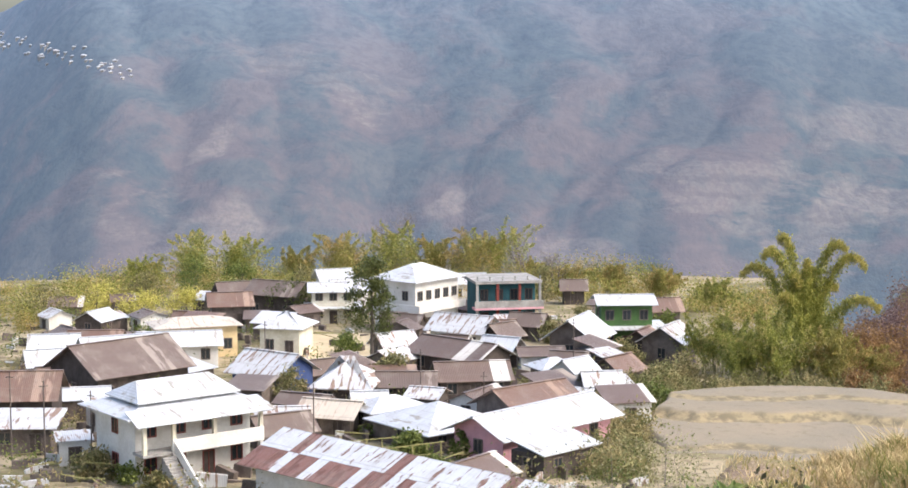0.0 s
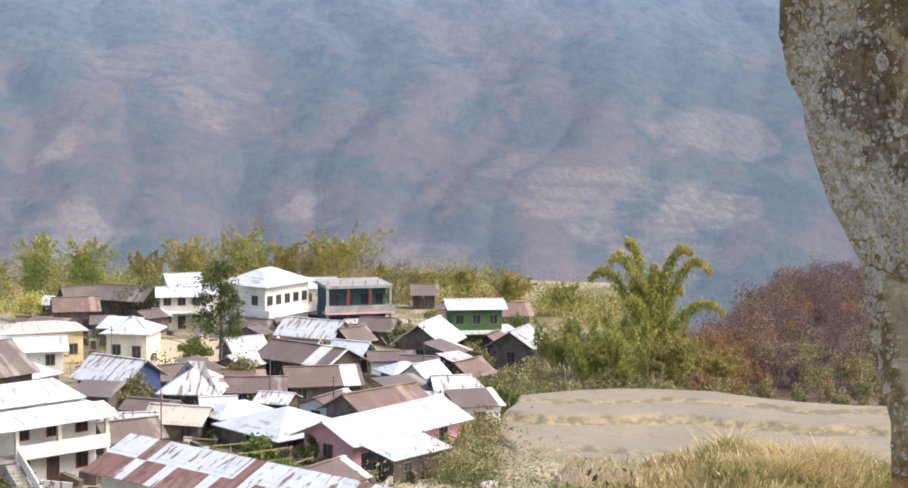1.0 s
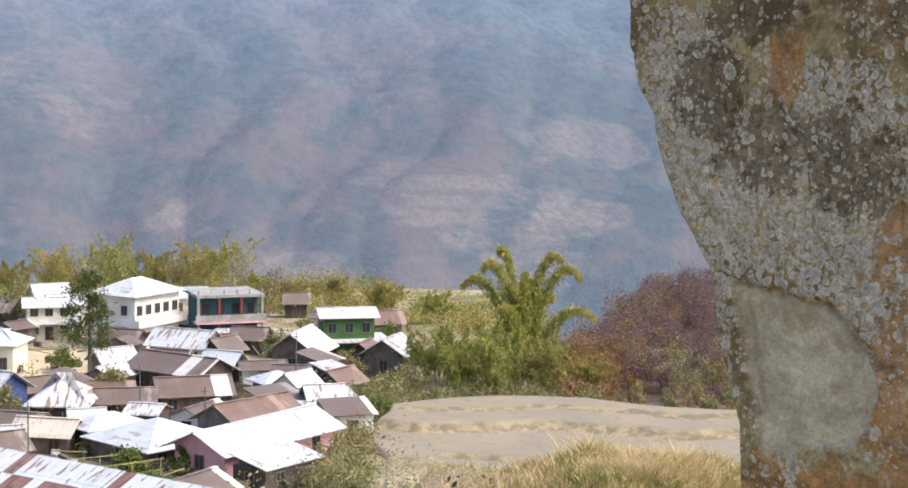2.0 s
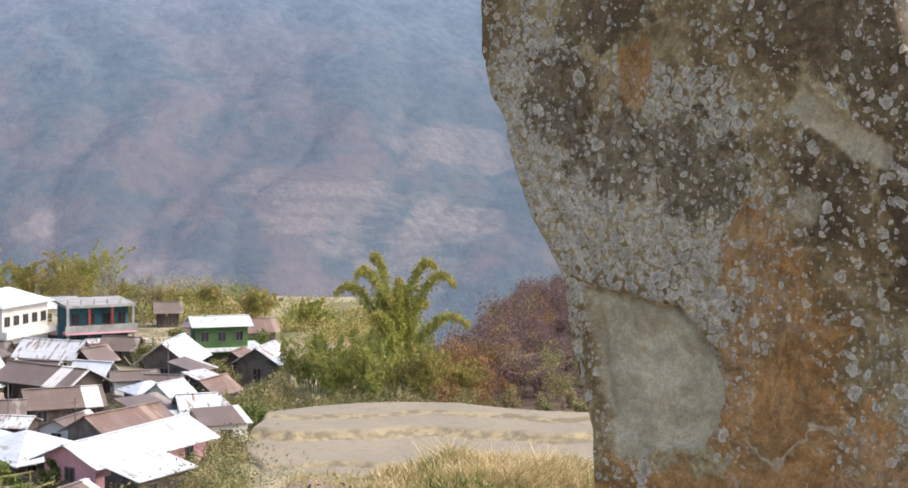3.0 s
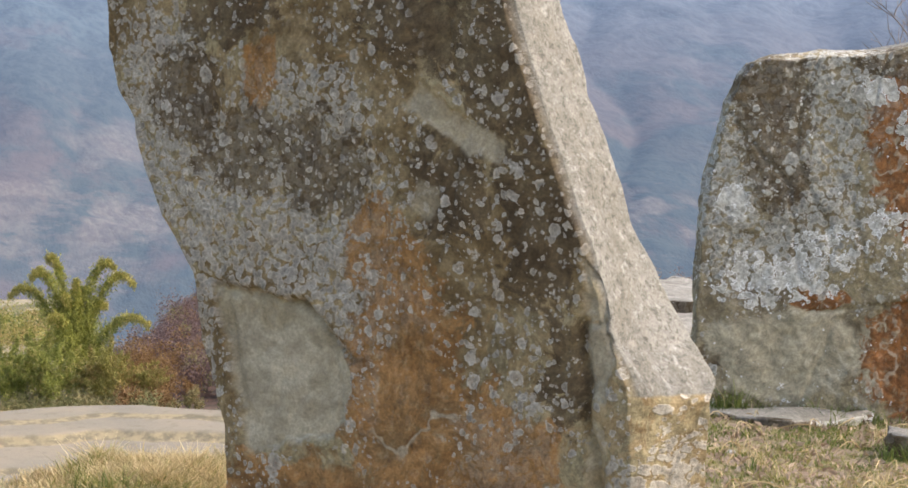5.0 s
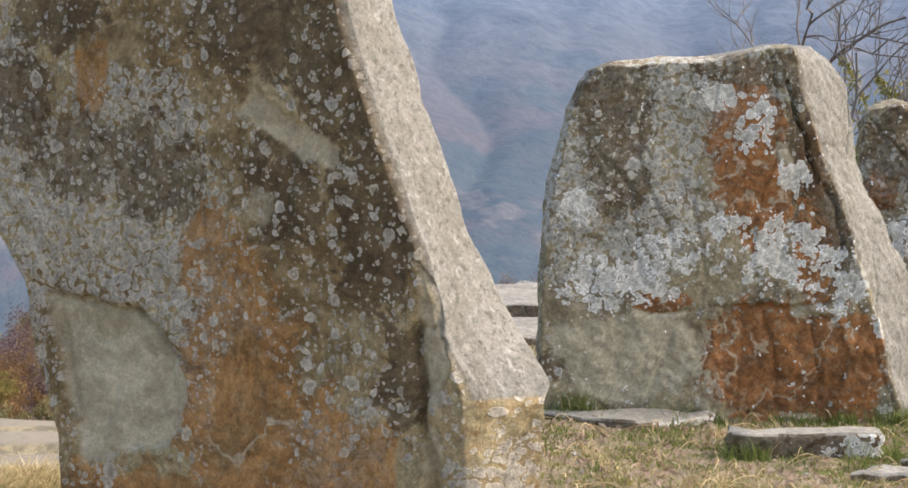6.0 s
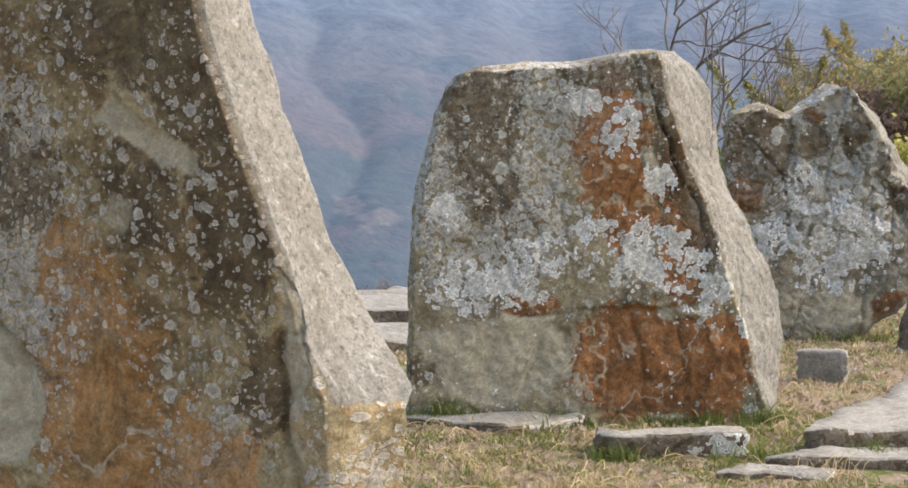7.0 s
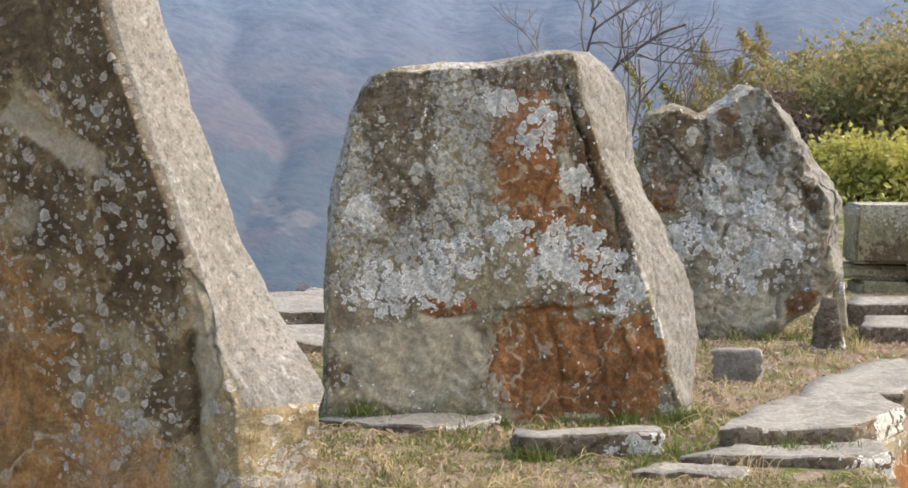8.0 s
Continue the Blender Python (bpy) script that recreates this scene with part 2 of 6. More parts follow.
LICHEN_B = stone_material(
    "rusty_sandstone", (0.30, 0.25, 0.16), (0.16, 0.125, 0.078), (0.33, 0.135, 0.042),
    [(0.17, 1.36, 0.34, 1.3, 0.75), (0.22, 1.06, 0.32, 1.1, 1.0), (0.30, 0.27, 0.44, 0.95, 1.0), (0.66, 0.26, 0.38, 1.2, 0.8), (-0.21, 0.55, 0.13, 0.7, 1.3), (0.52, 0.80, 0.26, 1.5, 0.7), (0.5, 1.15, 0.2, 2.0, 0.5)],
    [(-0.45, 1.40, 0.44, 1.6, 0.85), (-0.43, 1.14, 0.26, 1.2, 1.0), (0.47, 1.45, 0.38, 2.2, 0.6), (0.62, 1.02, 0.36, 2.2, 0.6), (0.25, 1.66, 0.28, 0.6, 2.2), (-0.6, 1.56, 0.12, 1.0, 1.0), (-0.72, 0.24, 0.12, 1.0, 1.0)],
    [(-0.42, 1.1, 0.55, 0.85, 0.8), (-0.2, 1.5, 0.5, 0.8, 1.0), (0.1, 1.62, 0.4, 0.6, 1.8), (-0.6, 0.72, 0.24, 0.9, 1.2), (0.70, 0.75, 0.22, 1.6, 0.7), (0.62, 1.2, 0.26, 2.0, 0.5)],
    [(0.36, 0.77, 0.36, 0.85, 1.35), (0.66, 0.60, 0.20, 1.0, 1.2), (0.10, 0.92, 0.13, 0.9, 1.3), (-0.42, 0.64, 0.30, 0.7, 1.7), (-0.16, 0.78, 0.24, 1.0, 1.3), (0.21, 1.40, 0.18, 1.2, 0.9), (0.40, 1.17, 0.11, 1.0, 1.0), (0.05, 1.53, 0.12, 0.8, 1.2), (-0.62, 1.0, 0.14, 1.0, 1.0), (0.84, 0.5, 0.14, 1.0, 1.0)],
    [(9.0, 0.25, 0.36, 0.85), (18.0, 0.4, 0.42, 0.85), (38.0, 0.5, 0.5, 0.85), (75.0, 0.4, 0.5, 0.75)], 1.3, lichen=(0.47, 0.445, 0.375), moss=0.6, scatter_mask=(0.42, 0.50), crust_size=36.0, pale_lobe=15.0,
    clean_spots=[(-0.35, 0.28, 0.46, 0.8, 1.3), (0.35, 0.28, 0.5, 0.8, 1.3), (0.2, 1.1, 0.3, 1.0, 0.8)], rust_strength=0.9, ragged_rust=2.3)
LICHEN_C = stone_material(
    "grey_lichened_sandstone", (0.29, 0.255, 0.185), (0.15, 0.122, 0.082), (0.24, 0.11, 0.045),
    [(0.4, 0.2, 0.2, 0.8, 1.0), (-0.6, 0.95, 0.18, 1.0, 1.0), (-0.15, 1.46, 0.1, 1.0, 1.0)],
    [(-0.5, 1.25, 0.3, 1.0, 0.8), (0.1, 1.38, 0.2, 1.5, 0.7), (-0.15, 1.3, 0.16, 1.0, 1.0), (0.4, 0.95, 0.14, 1.0, 1.0)],
    [(0.0, 0.9, 0.6, 0.9, 1.0), (0.0, 1.5, 0.4, 0.8, 1.5), (-0.5, 1.1, 0.3, 1.0, 1.0)],
    [(-0.40, 0.66, 0.26, 0.8, 1.2), (-0.02, 0.55, 0.34, 0.8, 1.1), (0.2, 0.66, 0.28, 1.0, 1.0), (-0.22, 0.9, 0.17, 1.0, 1.0), (-0.22, 1.1, 0.13, 1.0, 1.0), (0.05, 0.85, 0.2, 1.0, 1.0)],
    [(8.0, 0.3, 0.36, 0.8), (16.0, 0.4, 0.42, 0.8), (34.0, 0.5, 0.5, 0.8)], 1.2, lichen=(0.46, 0.435, 0.37), moss=0.5, scatter_mask=(0.44, 0.52), crust_size=18.0, pale_lobe=10.0,
    clean_spots=[(-0.1, 0.22, 0.34, 0.6, 1.6)])
SLAB = stone_material(
    "weathered_slate", (0.31, 0.285, 0.24), (0.205, 0.185, 0.15), (0.24, 0.13, 0.06), [], [],
    [], [], [(22.0, 0.3, 0.45, 0.35), (60.0, 0.4, 0.45, 0.4)], 1.5)

MOSSY = stone_material(
    "mossy_block", (0.31, 0.28, 0.175), (0.17, 0.15, 0.085), (0.24, 0.12, 0.05), [], [(0.6, 0.3, 0.5, 0.6, 1.6)], [(0.5, 0.75, 0.5, 0.5, 2.0)], [], [(20.0, 0.3, 0.45, 0.5)], 1.5, moss=0.7)
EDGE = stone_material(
    "dark_slate_edge", (0.21, 0.18, 0.135), (0.09, 0.07, 0.05), (0.24, 0.11, 0.04), [(0.3, 0.05, 0.5, 1.0, 1.0)], [(0.0, 0.05, 0.9, 0.6, 1.0)],
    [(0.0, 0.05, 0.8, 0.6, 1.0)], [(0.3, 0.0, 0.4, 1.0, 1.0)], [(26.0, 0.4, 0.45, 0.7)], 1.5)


# ---- meshes ----
def mesh_object(name, verts, faces, material, parent=None, smooth=False, label=""):
    me = bpy.data.meshes.new(name)
    me.from_pydata(verts if isinstance(verts, list) else verts.tolist(), [], faces if isinstance(faces, list) else faces.tolist())
    me.update()
    if material:
        me.materials.append(material)
    if smooth:
        me.polygons.foreach_set("use_smooth", [True] * len(me.polygons))
    ob = new(name, me)
    if parent:
        ob.parent = parent
    if label:
        tagged(ob, label)
    return ob


def part(name, bm, material, parent, label=""):
    me = bpy.data.meshes.new(name)
    bm.to_mesh(me)
    bm.free()
    me.materials.append(material)
    ob = new(name, me)
    ob.parent = parent
    if label:
        tagged(ob, label)
    return ob


def thing(name, x, y, z, turn, label, category, group="", kind=""):
    ob = new(name)
    ob.empty_display_size = 0.2
    ob.matrix_basis = pose(x, y, z, 0, 0, turn)
    return tagged(ob, label, category, group, kind)


def block(bm, x0, x1, y0, y1, z0, z1):
    v = [bm.verts.new((x, y, z)) for z in (z0, z1) for x, y in ((x0, y0), (x1, y0), (x1, y1), (x0, y1))]
    for f in ((3, 2, 1, 0), (4, 5, 6, 7), (0, 1, 5, 4), (1, 2, 6, 5), (2, 3, 7, 6), (3, 0, 4, 7)):
        bm.faces.new([v[i] for i in f])
    return bm


def box(x0, x1, y0, y1, z0, z1):
    return block(bmesh.new(), x0, x1, y0, y1, z0, z1)


def tube_data(points, radii, sides=6):
    """Verts and faces of a tapered tube along points."""
    verts, faces = [], []
    for i, p in enumerate(points):
        a, b = points[max(i - 1, 0)], points[min(i + 1, len(points) - 1)]
        d = (Vector(b) - Vector(a)).normalized()
        e = d.orthogonal().normalized()
        h = d.cross(e)
        for k in range(sides):
            q = Vector(p) + (e * math.cos(2 * math.pi * k / sides) + h * math.sin(2 * math.pi * k / sides)) * radii[i]
            verts.append(tuple(q))
        if i:
            for k in range(sides):
                n = (k + 1) % sides
                faces.append(((i - 1) * sides + k, (i - 1) * sides + n, i * sides + n, i * sides + k))
    return verts, faces


class Pile:
    """Collects many small pieces into one mesh."""

    def __init__(self):
        self.verts, self.faces = [], []

    def add(self, verts, faces):
        n = len(self.verts)
        self.verts.extend(verts)
        self.faces.extend(tuple(i + n for i in f) for f in faces)

    def tube(self, points, radii, sides=5):
        self.add(*tube_data(points, radii, sides))

    def leaves(self, centres, length, width, rng, droop=0.4):
        """A folded leaf at each centre."""
        c = np.asarray(centres, float)
        n = len(c)
        d = rng.normal(size=(n, 3))
        d[:, 2] -= droop
        d /= np.linalg.norm(d, axis=1)[:, None]
        s = np.cross(d, rng.normal(size=(n, 3)))
        s /= np.linalg.norm(s, axis=1)[:, None]
        k = rng.uniform(0.6, 1.4, (n, 1))
        up = np.cross(s, d) * width * 0.25 * k
        a, b = c - d * length / 2 * k, c + d * length / 2 * k
        v = np.stack([a, c + s * width / 2 * k + up, b, c - s * width / 2 * k + up], 1).reshape(-1, 3)
        base = len(self.verts)
        self.verts.extend(map(tuple, v.tolist()))
        self.faces.extend((base + 4 * i, base + 4 * i + 1, base + 4 * i + 2, base + 4 * i + 3) for i in range(n))

    def build(self, name, material, parent=None, smooth=False, label=""):
        return mesh_object(name, self.verts, self.faces, material, parent, smooth, label)


def smoothstep(a, b, v):
    t = np.clip((np.asarray(v, float) - a) / (b - a), 0, 1)
    return t * t * (3 - 2 * t)


# ---- the ground ----
def wave(x, y, s, seed=0.0):
    return (np.sin(x * s + 1.7 + seed) * np.cos(y * s * 1.13 + seed * 2.1) + 0.5 * np.sin(x * s * 2.3 + y * s * 1.9 + seed * 3.3)
            + 0.25 * np.cos(x * s * 4.7 - y * s * 5.1 + seed)) / 1.75


def ground_height(x, y):
    x, y = np.asarray(x, float), np.asarray(y, float)
    r = np.hypot(x, y)
    az = np.degrees(np.arctan2(x, y))
    edge = 4.3 + 2.2 * smoothstep(6, 10, az) + 1.5 * smoothstep(20, 26, az) + 5.0 * smoothstep(27, 32, az) + 60 * smoothstep(42, 52, az)
    edge = edge + 60 * smoothstep(-70, -110, az)
    knoll = 0.02 * wave(x, y, 2.3) - 0.95 * np.maximum(r - edge, 0) ** 1.0
    knoll = knoll + 0.05 * np.exp(-((r - 5.6) / 1.0) ** 2) * smoothstep(12, 15, az) * smoothstep(21, 17, az)
    knoll = knoll + np.where(az > 44, 0.03 * np.maximum(r - 17, 0), 0) * smoothstep(44, 56, az)
    knoll = knoll - 0.5 * smoothstep(0.02, 0.14, (x - 6.06) * 0.863 - (y - 4.70) * 0.505) * smoothstep(0.62, 0.5, x * 0.505 + y * 0.863 - 7.15)
    shelf = -23.6 - 0.036 * r + 0.25 * wave(x, y, 0.09, 2.0)
    brink = 285 - 85 * smoothstep(11.5, 13.0, az) * smoothstep(17.2, 13.8, az)
    drop = smoothstep(brink, brink + 185, r) * (1 - 0.75 * smoothstep(13.5, 17, az) * smoothstep(48, 38, az) * smoothstep(500, 380, r))
    shelf = shelf - drop * 85
    return np.where(knoll > shelf, knoll, shelf)


def ground_z(x, y):
    return float(ground_height(x, y))


def polar_sheet(name, radii, azimuths, height, material, close):
    rr, aa = np.meshgrid(radii, np.radians(azimuths), indexing="ij")
    x, y = rr * np.sin(aa), rr * np.cos(aa)
    z = height(x, y)
    verts = np.stack([x, y, z], -1).reshape(-1, 3)
    n, m = len(radii), len(azimuths)
    i, j = np.meshgrid(np.arange(n - 1), np.arange(m if close else m - 1), indexing="ij")
    k = (j + 1) % m
    faces = np.stack([i * m + j, i * m + k, (i + 1) * m + k, (i + 1) * m + j], -1).reshape(-1, 4)
    return mesh_object(name, verts, faces, material, smooth=True)


def ground_material():
    g = Graph("grassy_earth", 0.95, 0.0, 0.1)
    fine, mid, big = g.noise(60.0, 5.0, 0.7), g.noise(5.0, 5.0), g.noise(0.6, 3.0)
    soil = g.mix(g.fit(fine, 0.35, 0.65), (0.34, 0.26, 0.19), (0.19, 0.14, 0.10))
    straw = g.mix(g.fit(fine, 0.4, 0.6), (0.34, 0.28, 0.16), (0.19, 0.15, 0.08))
    moss = g.mix(g.fit(fine, 0.4, 0.6), (0.15, 0.16, 0.05), (0.085, 0.095, 0.03))
    c = g.mix(g.fit(mid, 0.42, 0.58), soil, straw)
    c = g.mix(g.fit(g.calc("ADD", g.calc("MULTIPLY", mid, 0.5), g.calc("MULTIPLY", big, 0.5)), 0.47, 0.57), c, moss)
    far = g.fit(g.axis("Y"), 60.0, 90.0)
    yard = g.mix(g.fit(g.noise(0.12, 5.0, 0.65), 0.4, 0.62), (0.36, 0.30, 0.20), (0.13, 0.12, 0.055))
    yard = g.mix(g.fit(g.noise(1.2, 4.0), 0.45, 0.7), yard, (0.17, 0.14, 0.09))
    c = g.mix(far, c, yard)
    east = g.fit(g.calc("SUBTRACT", g.axis("X"), g.calc("MULTIPLY", g.axis("Y"), 0.205)), 0.0, 6.0)
    scrub = g.mix(g.fit(g.noise(0.4, 5.0, 0.7), 0.4, 0.6), (0.105, 0.066, 0.05), (0.06, 0.045, 0.035))
    c = g.mix(g.calc("MULTIPLY", east, g.fit(g.axis("Y"), 145.0, 160.0)), c, scrub)
    g.bump(g.calc("ADD", fine, mid), 0.6, 0.02)
    return g.done(c)


radii = np.concatenate([np.linspace(0.01, 16, 155), np.geomspace(16.3, 480, 150), np.geomspace(500, 4200, 14)])
azimuths = np.concatenate([np.arange(-24, 62, 0.3), np.arange(62, 336, 3.0)])
ground = polar_sheet("ground", radii, azimuths, ground_height, ground_material(), True)
tagged(ground, "grassy earth falling from the knoll to the village shelf", "ground", kind="structure")


# ---- the mountain across the valley ----
def ridged(x, y, s, seed):
    return 1 - np.abs(wave(x, y, s, seed))


def mountain_height(x, y):
    r = np.hypot(x, y)
    az = np.degrees(np.arctan2(x, y))
    wander = az + 1.0 * np.sin(r / 170.0) + 0.5 * np.sin(r / 71.0 + 1) + 1.3 * wave(x, y, 0.013, 5.0)
    spur = 0.55 * np.abs(np.sin(np.radians(wander * 9.5 + 20))) + 0.3 * np.abs(np.sin(np.radians(wander * 23 + 70))) + 0.15 * np.abs(np.sin(np.radians(wander * 51)))
    t = (r - 430) / 1300
    lift = 0.42 + 0.58 * smoothstep(-17.5, -11.0, az)
    z = -118 + 400 * np.clip(t, 0, 1.4) ** 0.95 * lift
    body = smoothstep(0.0, 0.12, t) * (1 - 0.3 * smoothstep(0.6, 1.0, t))
    z = z + body * (21 * spur - 9) + body * 5 * ridged(x, y, 0.022, 1.0) + body * 1.4 * ridged(x, y, 0.06, 4.0) + body * 0.4 * wave(x, y, 0.17, 2.0)
    crest = 1.68 + 0.5 * smoothstep(-15.0, -13.8, az) + 7.0 * smoothstep(-14.0, -11.0, az) + 0.03 * wave(x, y, 0.03, 1.0)
    return np.minimum(z, EYE + r * np.tan(np.radians(crest)))


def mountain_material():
    """Distant scrub-covered slopes; valley haze is painted on them as blue tint and glow."""
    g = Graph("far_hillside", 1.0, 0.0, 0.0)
    fall = g.stretch(1.0, 0.5, 0.9, g.warp(0.012, 25.0))
    big = g.noise(0.007, 4.0, 0.6, fall)
    mid = g.noise(0.035, 5.0, 0.65, fall)
    fine = g.noise(0.2, 4.0, 0.7, fall)
    speck = g.noise(0.34, 4.0, 0.7, fall)
    brown = g.mix(g.fit(fine, 0.35, 0.65), (0.086, 0.067, 0.063), (0.068, 0.055, 0.053))
    green = g.mix(g.fit(fine, 0.4, 0.65), (0.052, 0.062, 0.06), (0.034, 0.046, 0.05))
    tan = g.mix(g.fit(speck, 0.35, 0.65), (0.18, 0.145, 0.12), (0.115, 0.092, 0.082))
    c = g.mix(g.fit(g.calc("ADD", g.calc("MULTIPLY", big, 0.6), g.calc("MULTIPLY", mid, 0.4)), 0.46, 0.56), brown, green)
    fields = g.calc("ADD", g.calc("MULTIPLY", g.noise(0.009, 3.0, 0.5), 0.65), g.calc("MULTIPLY", g.noise(0.06, 4.0, 0.7, g.stretch(1, 1, 3)), 0.35))
    c = g.mix(g.calc("MULTIPLY", g.fit(fields, 0.56, 0.62), 0.45), c, tan)
    soft = g.warp(0.02, 60.0)
    for x, y, z, size in ((142, 646, -14, 34), (166, 662, -16, 34), (148, 604, -39, 24), (137, 584, -50, 22), (-78, 576, -49, 22), (-89, 548, -55, 18), (-1, 607, -51, 20), (34, 560, -59, 24), (-100, 648, -22, 22),
                          (84, 717, -4, 20), (316, 530, -37, 20), (295, 499, -47, 20), (438, 691, 27, 12), (322, 553, -31, 16)):
        spot = g.near((x + 30, y + 30, z + 30), size, size * 0.8, soft, (1.0, 0.5, 1.4))
        c = g.mix(g.calc("MULTIPLY", g.fit(g.calc("ADD", spot, g.calc("MULTIPLY", g.calc("SUBTRACT", mid, 0.5), 1.5)), 0.35, 0.75), 0.6), c, tan)
    for x, y, z, size in ((92, 678, -25, 30), (-19, 650, -33, 34), (63, 564, -50, 26), (-75, 603, -35, 24), (157, 635, -26, 20), (360, 564, -24, 30), (126, 646, -18, 20), (-140, 562, -61, 30)):
        spot = g.near((x + 30, y + 30, z + 30), size, size * 0.8, soft, (1.0, 0.4, 1.0))
        c = g.mix(g.calc("MULTIPLY", g.fit(g.calc("ADD", spot, g.calc("MULTIPLY", g.calc("SUBTRACT", mid, 0.5), 1.5)), 0.3, 0.8), 0.65), c, green)
    # haze put into the base colour: bluer and paler up the slope
    upper_haze = g.fit(g.calc("ADD", g.axis("Z"), g.calc("MULTIPLY", mid, 50.0)), -20.0, 130.0)
    c = g.mix(g.calc("MULTIPLY", upper_haze, 0.8), c, g.mix(g.fit(fine, 0.35, 0.65), (0.105, 0.135, 0.165), (0.07, 0.092, 0.12)))
    terrace = g.calc("SINE", g.calc("ADD", g.calc("MULTIPLY", g.axis("Z"), 1.1), g.calc("MULTIPLY", mid, 14.0)))
    c = g.mix(g.calc("MULTIPLY", g.calc("MULTIPLY", g.fit(fields, 0.57, 0.63), g.fit(terrace, 0.3, 0.9)), 0.4), c, (0.055, 0.048, 0.045))
    c = g.mix(g.fit(mid, 0.42, 0.62), c, g.mix(0.3, c, (0.03, 0.03, 0.035)))
    g.bump(g.calc("ADD", mid, g.calc("MULTIPLY", fine, 0.4)), 0.4, 6.0)
    # blue surface glow, stronger with distance, imitates haze
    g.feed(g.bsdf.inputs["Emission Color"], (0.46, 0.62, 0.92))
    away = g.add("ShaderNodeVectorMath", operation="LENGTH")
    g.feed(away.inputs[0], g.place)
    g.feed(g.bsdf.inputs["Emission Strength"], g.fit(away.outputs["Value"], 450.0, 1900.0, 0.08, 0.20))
    return g.done(c)


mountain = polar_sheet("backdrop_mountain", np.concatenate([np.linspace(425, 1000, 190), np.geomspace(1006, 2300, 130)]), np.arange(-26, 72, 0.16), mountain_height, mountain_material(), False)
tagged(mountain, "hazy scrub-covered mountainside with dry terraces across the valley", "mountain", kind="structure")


# ---- standing stones ----
def standing_stone(name, rows, depth, width_steps, height_steps, material, place, turn, label, tilt_top=0.0, chips=(), grooves=(), rough=0.012, lean=0.0, ledge=0.0, taper=0.0, crown=(), group="standing stones"):
    """rows: height, left edge, front right edge, right outline, depth of the right outline. Lofted ring by ring, then roughened."""
    rows = np.array(rows, float)
    top = rows[-1, 0]
    zs = np.concatenate([np.linspace(rows[0, 0], top, height_steps), np.full(7, top)])
    cap = np.concatenate([np.zeros(height_steps), np.array([0.03, 0.09, 0.2, 0.4, 0.6, 0.8, 0.97])])
    verts, side, fresh = [], [], []
    n = width_steps
    for z, shrink in zip(zs, cap):
        xl, xe, xs, ys = (np.interp(z, rows[:, 0], rows[:, k]) for k in (1, 2, 3, 4))
        corner = [(xl + 0.06, depth), (xl - 0.03, depth * 0.25), (xl + 0.004, 0.006), (xe - 0.01, 0.0), (xe + 0.012, 0.02), (xs, ys), (xs - 0.02 - taper * (depth - ys), depth)]
        share = [0.06, 0.05, 0.52, 0.03, 0.16, 0.06, 0.12]
        ring, flank = [], []
        for k in range(7):
            a, b = corner[k], corner[(k + 1) % 7]
            m = max(2, int(round(share[k] * n)))
            for i in range(m):
                f = i / m
                ring.append((a[0] + (b[0] - a[0]) * f, a[1] + (b[1] - a[1]) * f))
                flank.append(1.0 if z > ledge and k in (4, 5) else f if z > ledge and k == 3 else 0.0)
        ring = np.array(ring)
        if shrink:
            mid = np.array([(xl + xs) / 2, depth / 2])
            ring = ring + (mid - ring) * shrink
        zz = z * (1 + tilt_top * (ring[:, 0])) + (0.03 * math.sin(shrink * 1.6) if shrink else 0)
        for cx, rise, width in crown:
            zz = zz + rise * np.exp(-((ring[:, 0] - cx) / width) ** 2) * (z / top) ** 5
        verts.append(np.column_stack([ring[:, 0] + lean * z, ring[:, 1], zz]))
        side.append(flank)
    m = len(verts[0])
    verts = np.concatenate(verts)
    side = np.concatenate(side)
    fresh = np.zeros(len(verts))
    for outline, sunk, colour in chips:
        inner = np.full(len(verts), 1e9)
        jag = 0.010 * wave(verts[:, 0], verts[:, 2], 31.0, 1.0) + 0.007 * wave(verts[:, 0], verts[:, 2], 93.0, 2.0)
        for (ax, az), (bx, bz) in zip(outline, outline[1:] + outline[:1]):
            nx, nz = (bz - az), -(bx - ax)
            size = math.hypot(nx, nz)
            inner = np.minimum(inner, -((verts[:, 0] - ax) * nx + (verts[:, 2] - az) * nz) / size * -1)
        inside = smoothstep(-0.004, 0.010, inner + jag) * (verts[:, 1] < 0.1)
        verts[:, 1] += inside * sunk
        fresh = np.maximum(fresh, inside * colour)
    for (ax, az), (bx, bz), width, sunk in grooves:
        dx, dz = bx - ax, bz - az
        f = np.clip(((verts[:, 0] - ax) * dx + (verts[:, 2] - az) * dz) / (dx * dx + dz * dz), 0, 1)
        bend = 0.02 * wave(verts[:, 2], verts[:, 2], 9.0, 3.0)
        away = np.hypot(verts[:, 0] + bend - ax - f * dx, verts[:, 2] - az - f * dz)
        verts[:, 1] += sunk * np.exp(-(away / width) ** 2) * (verts[:, 1] < 0.15)
    r = len(verts) // m
    i, j = np.meshgrid(np.arange(r - 1), np.arange(m), indexing="ij")
    k = (j + 1) % m
    faces = np.stack([i * m + j, i * m + k, (i + 1) * m + k, (i + 1) * m + j], -1).reshape(-1, 4).tolist()
    faces.append(list(range((r - 1) * m, r * m)))
    out = []
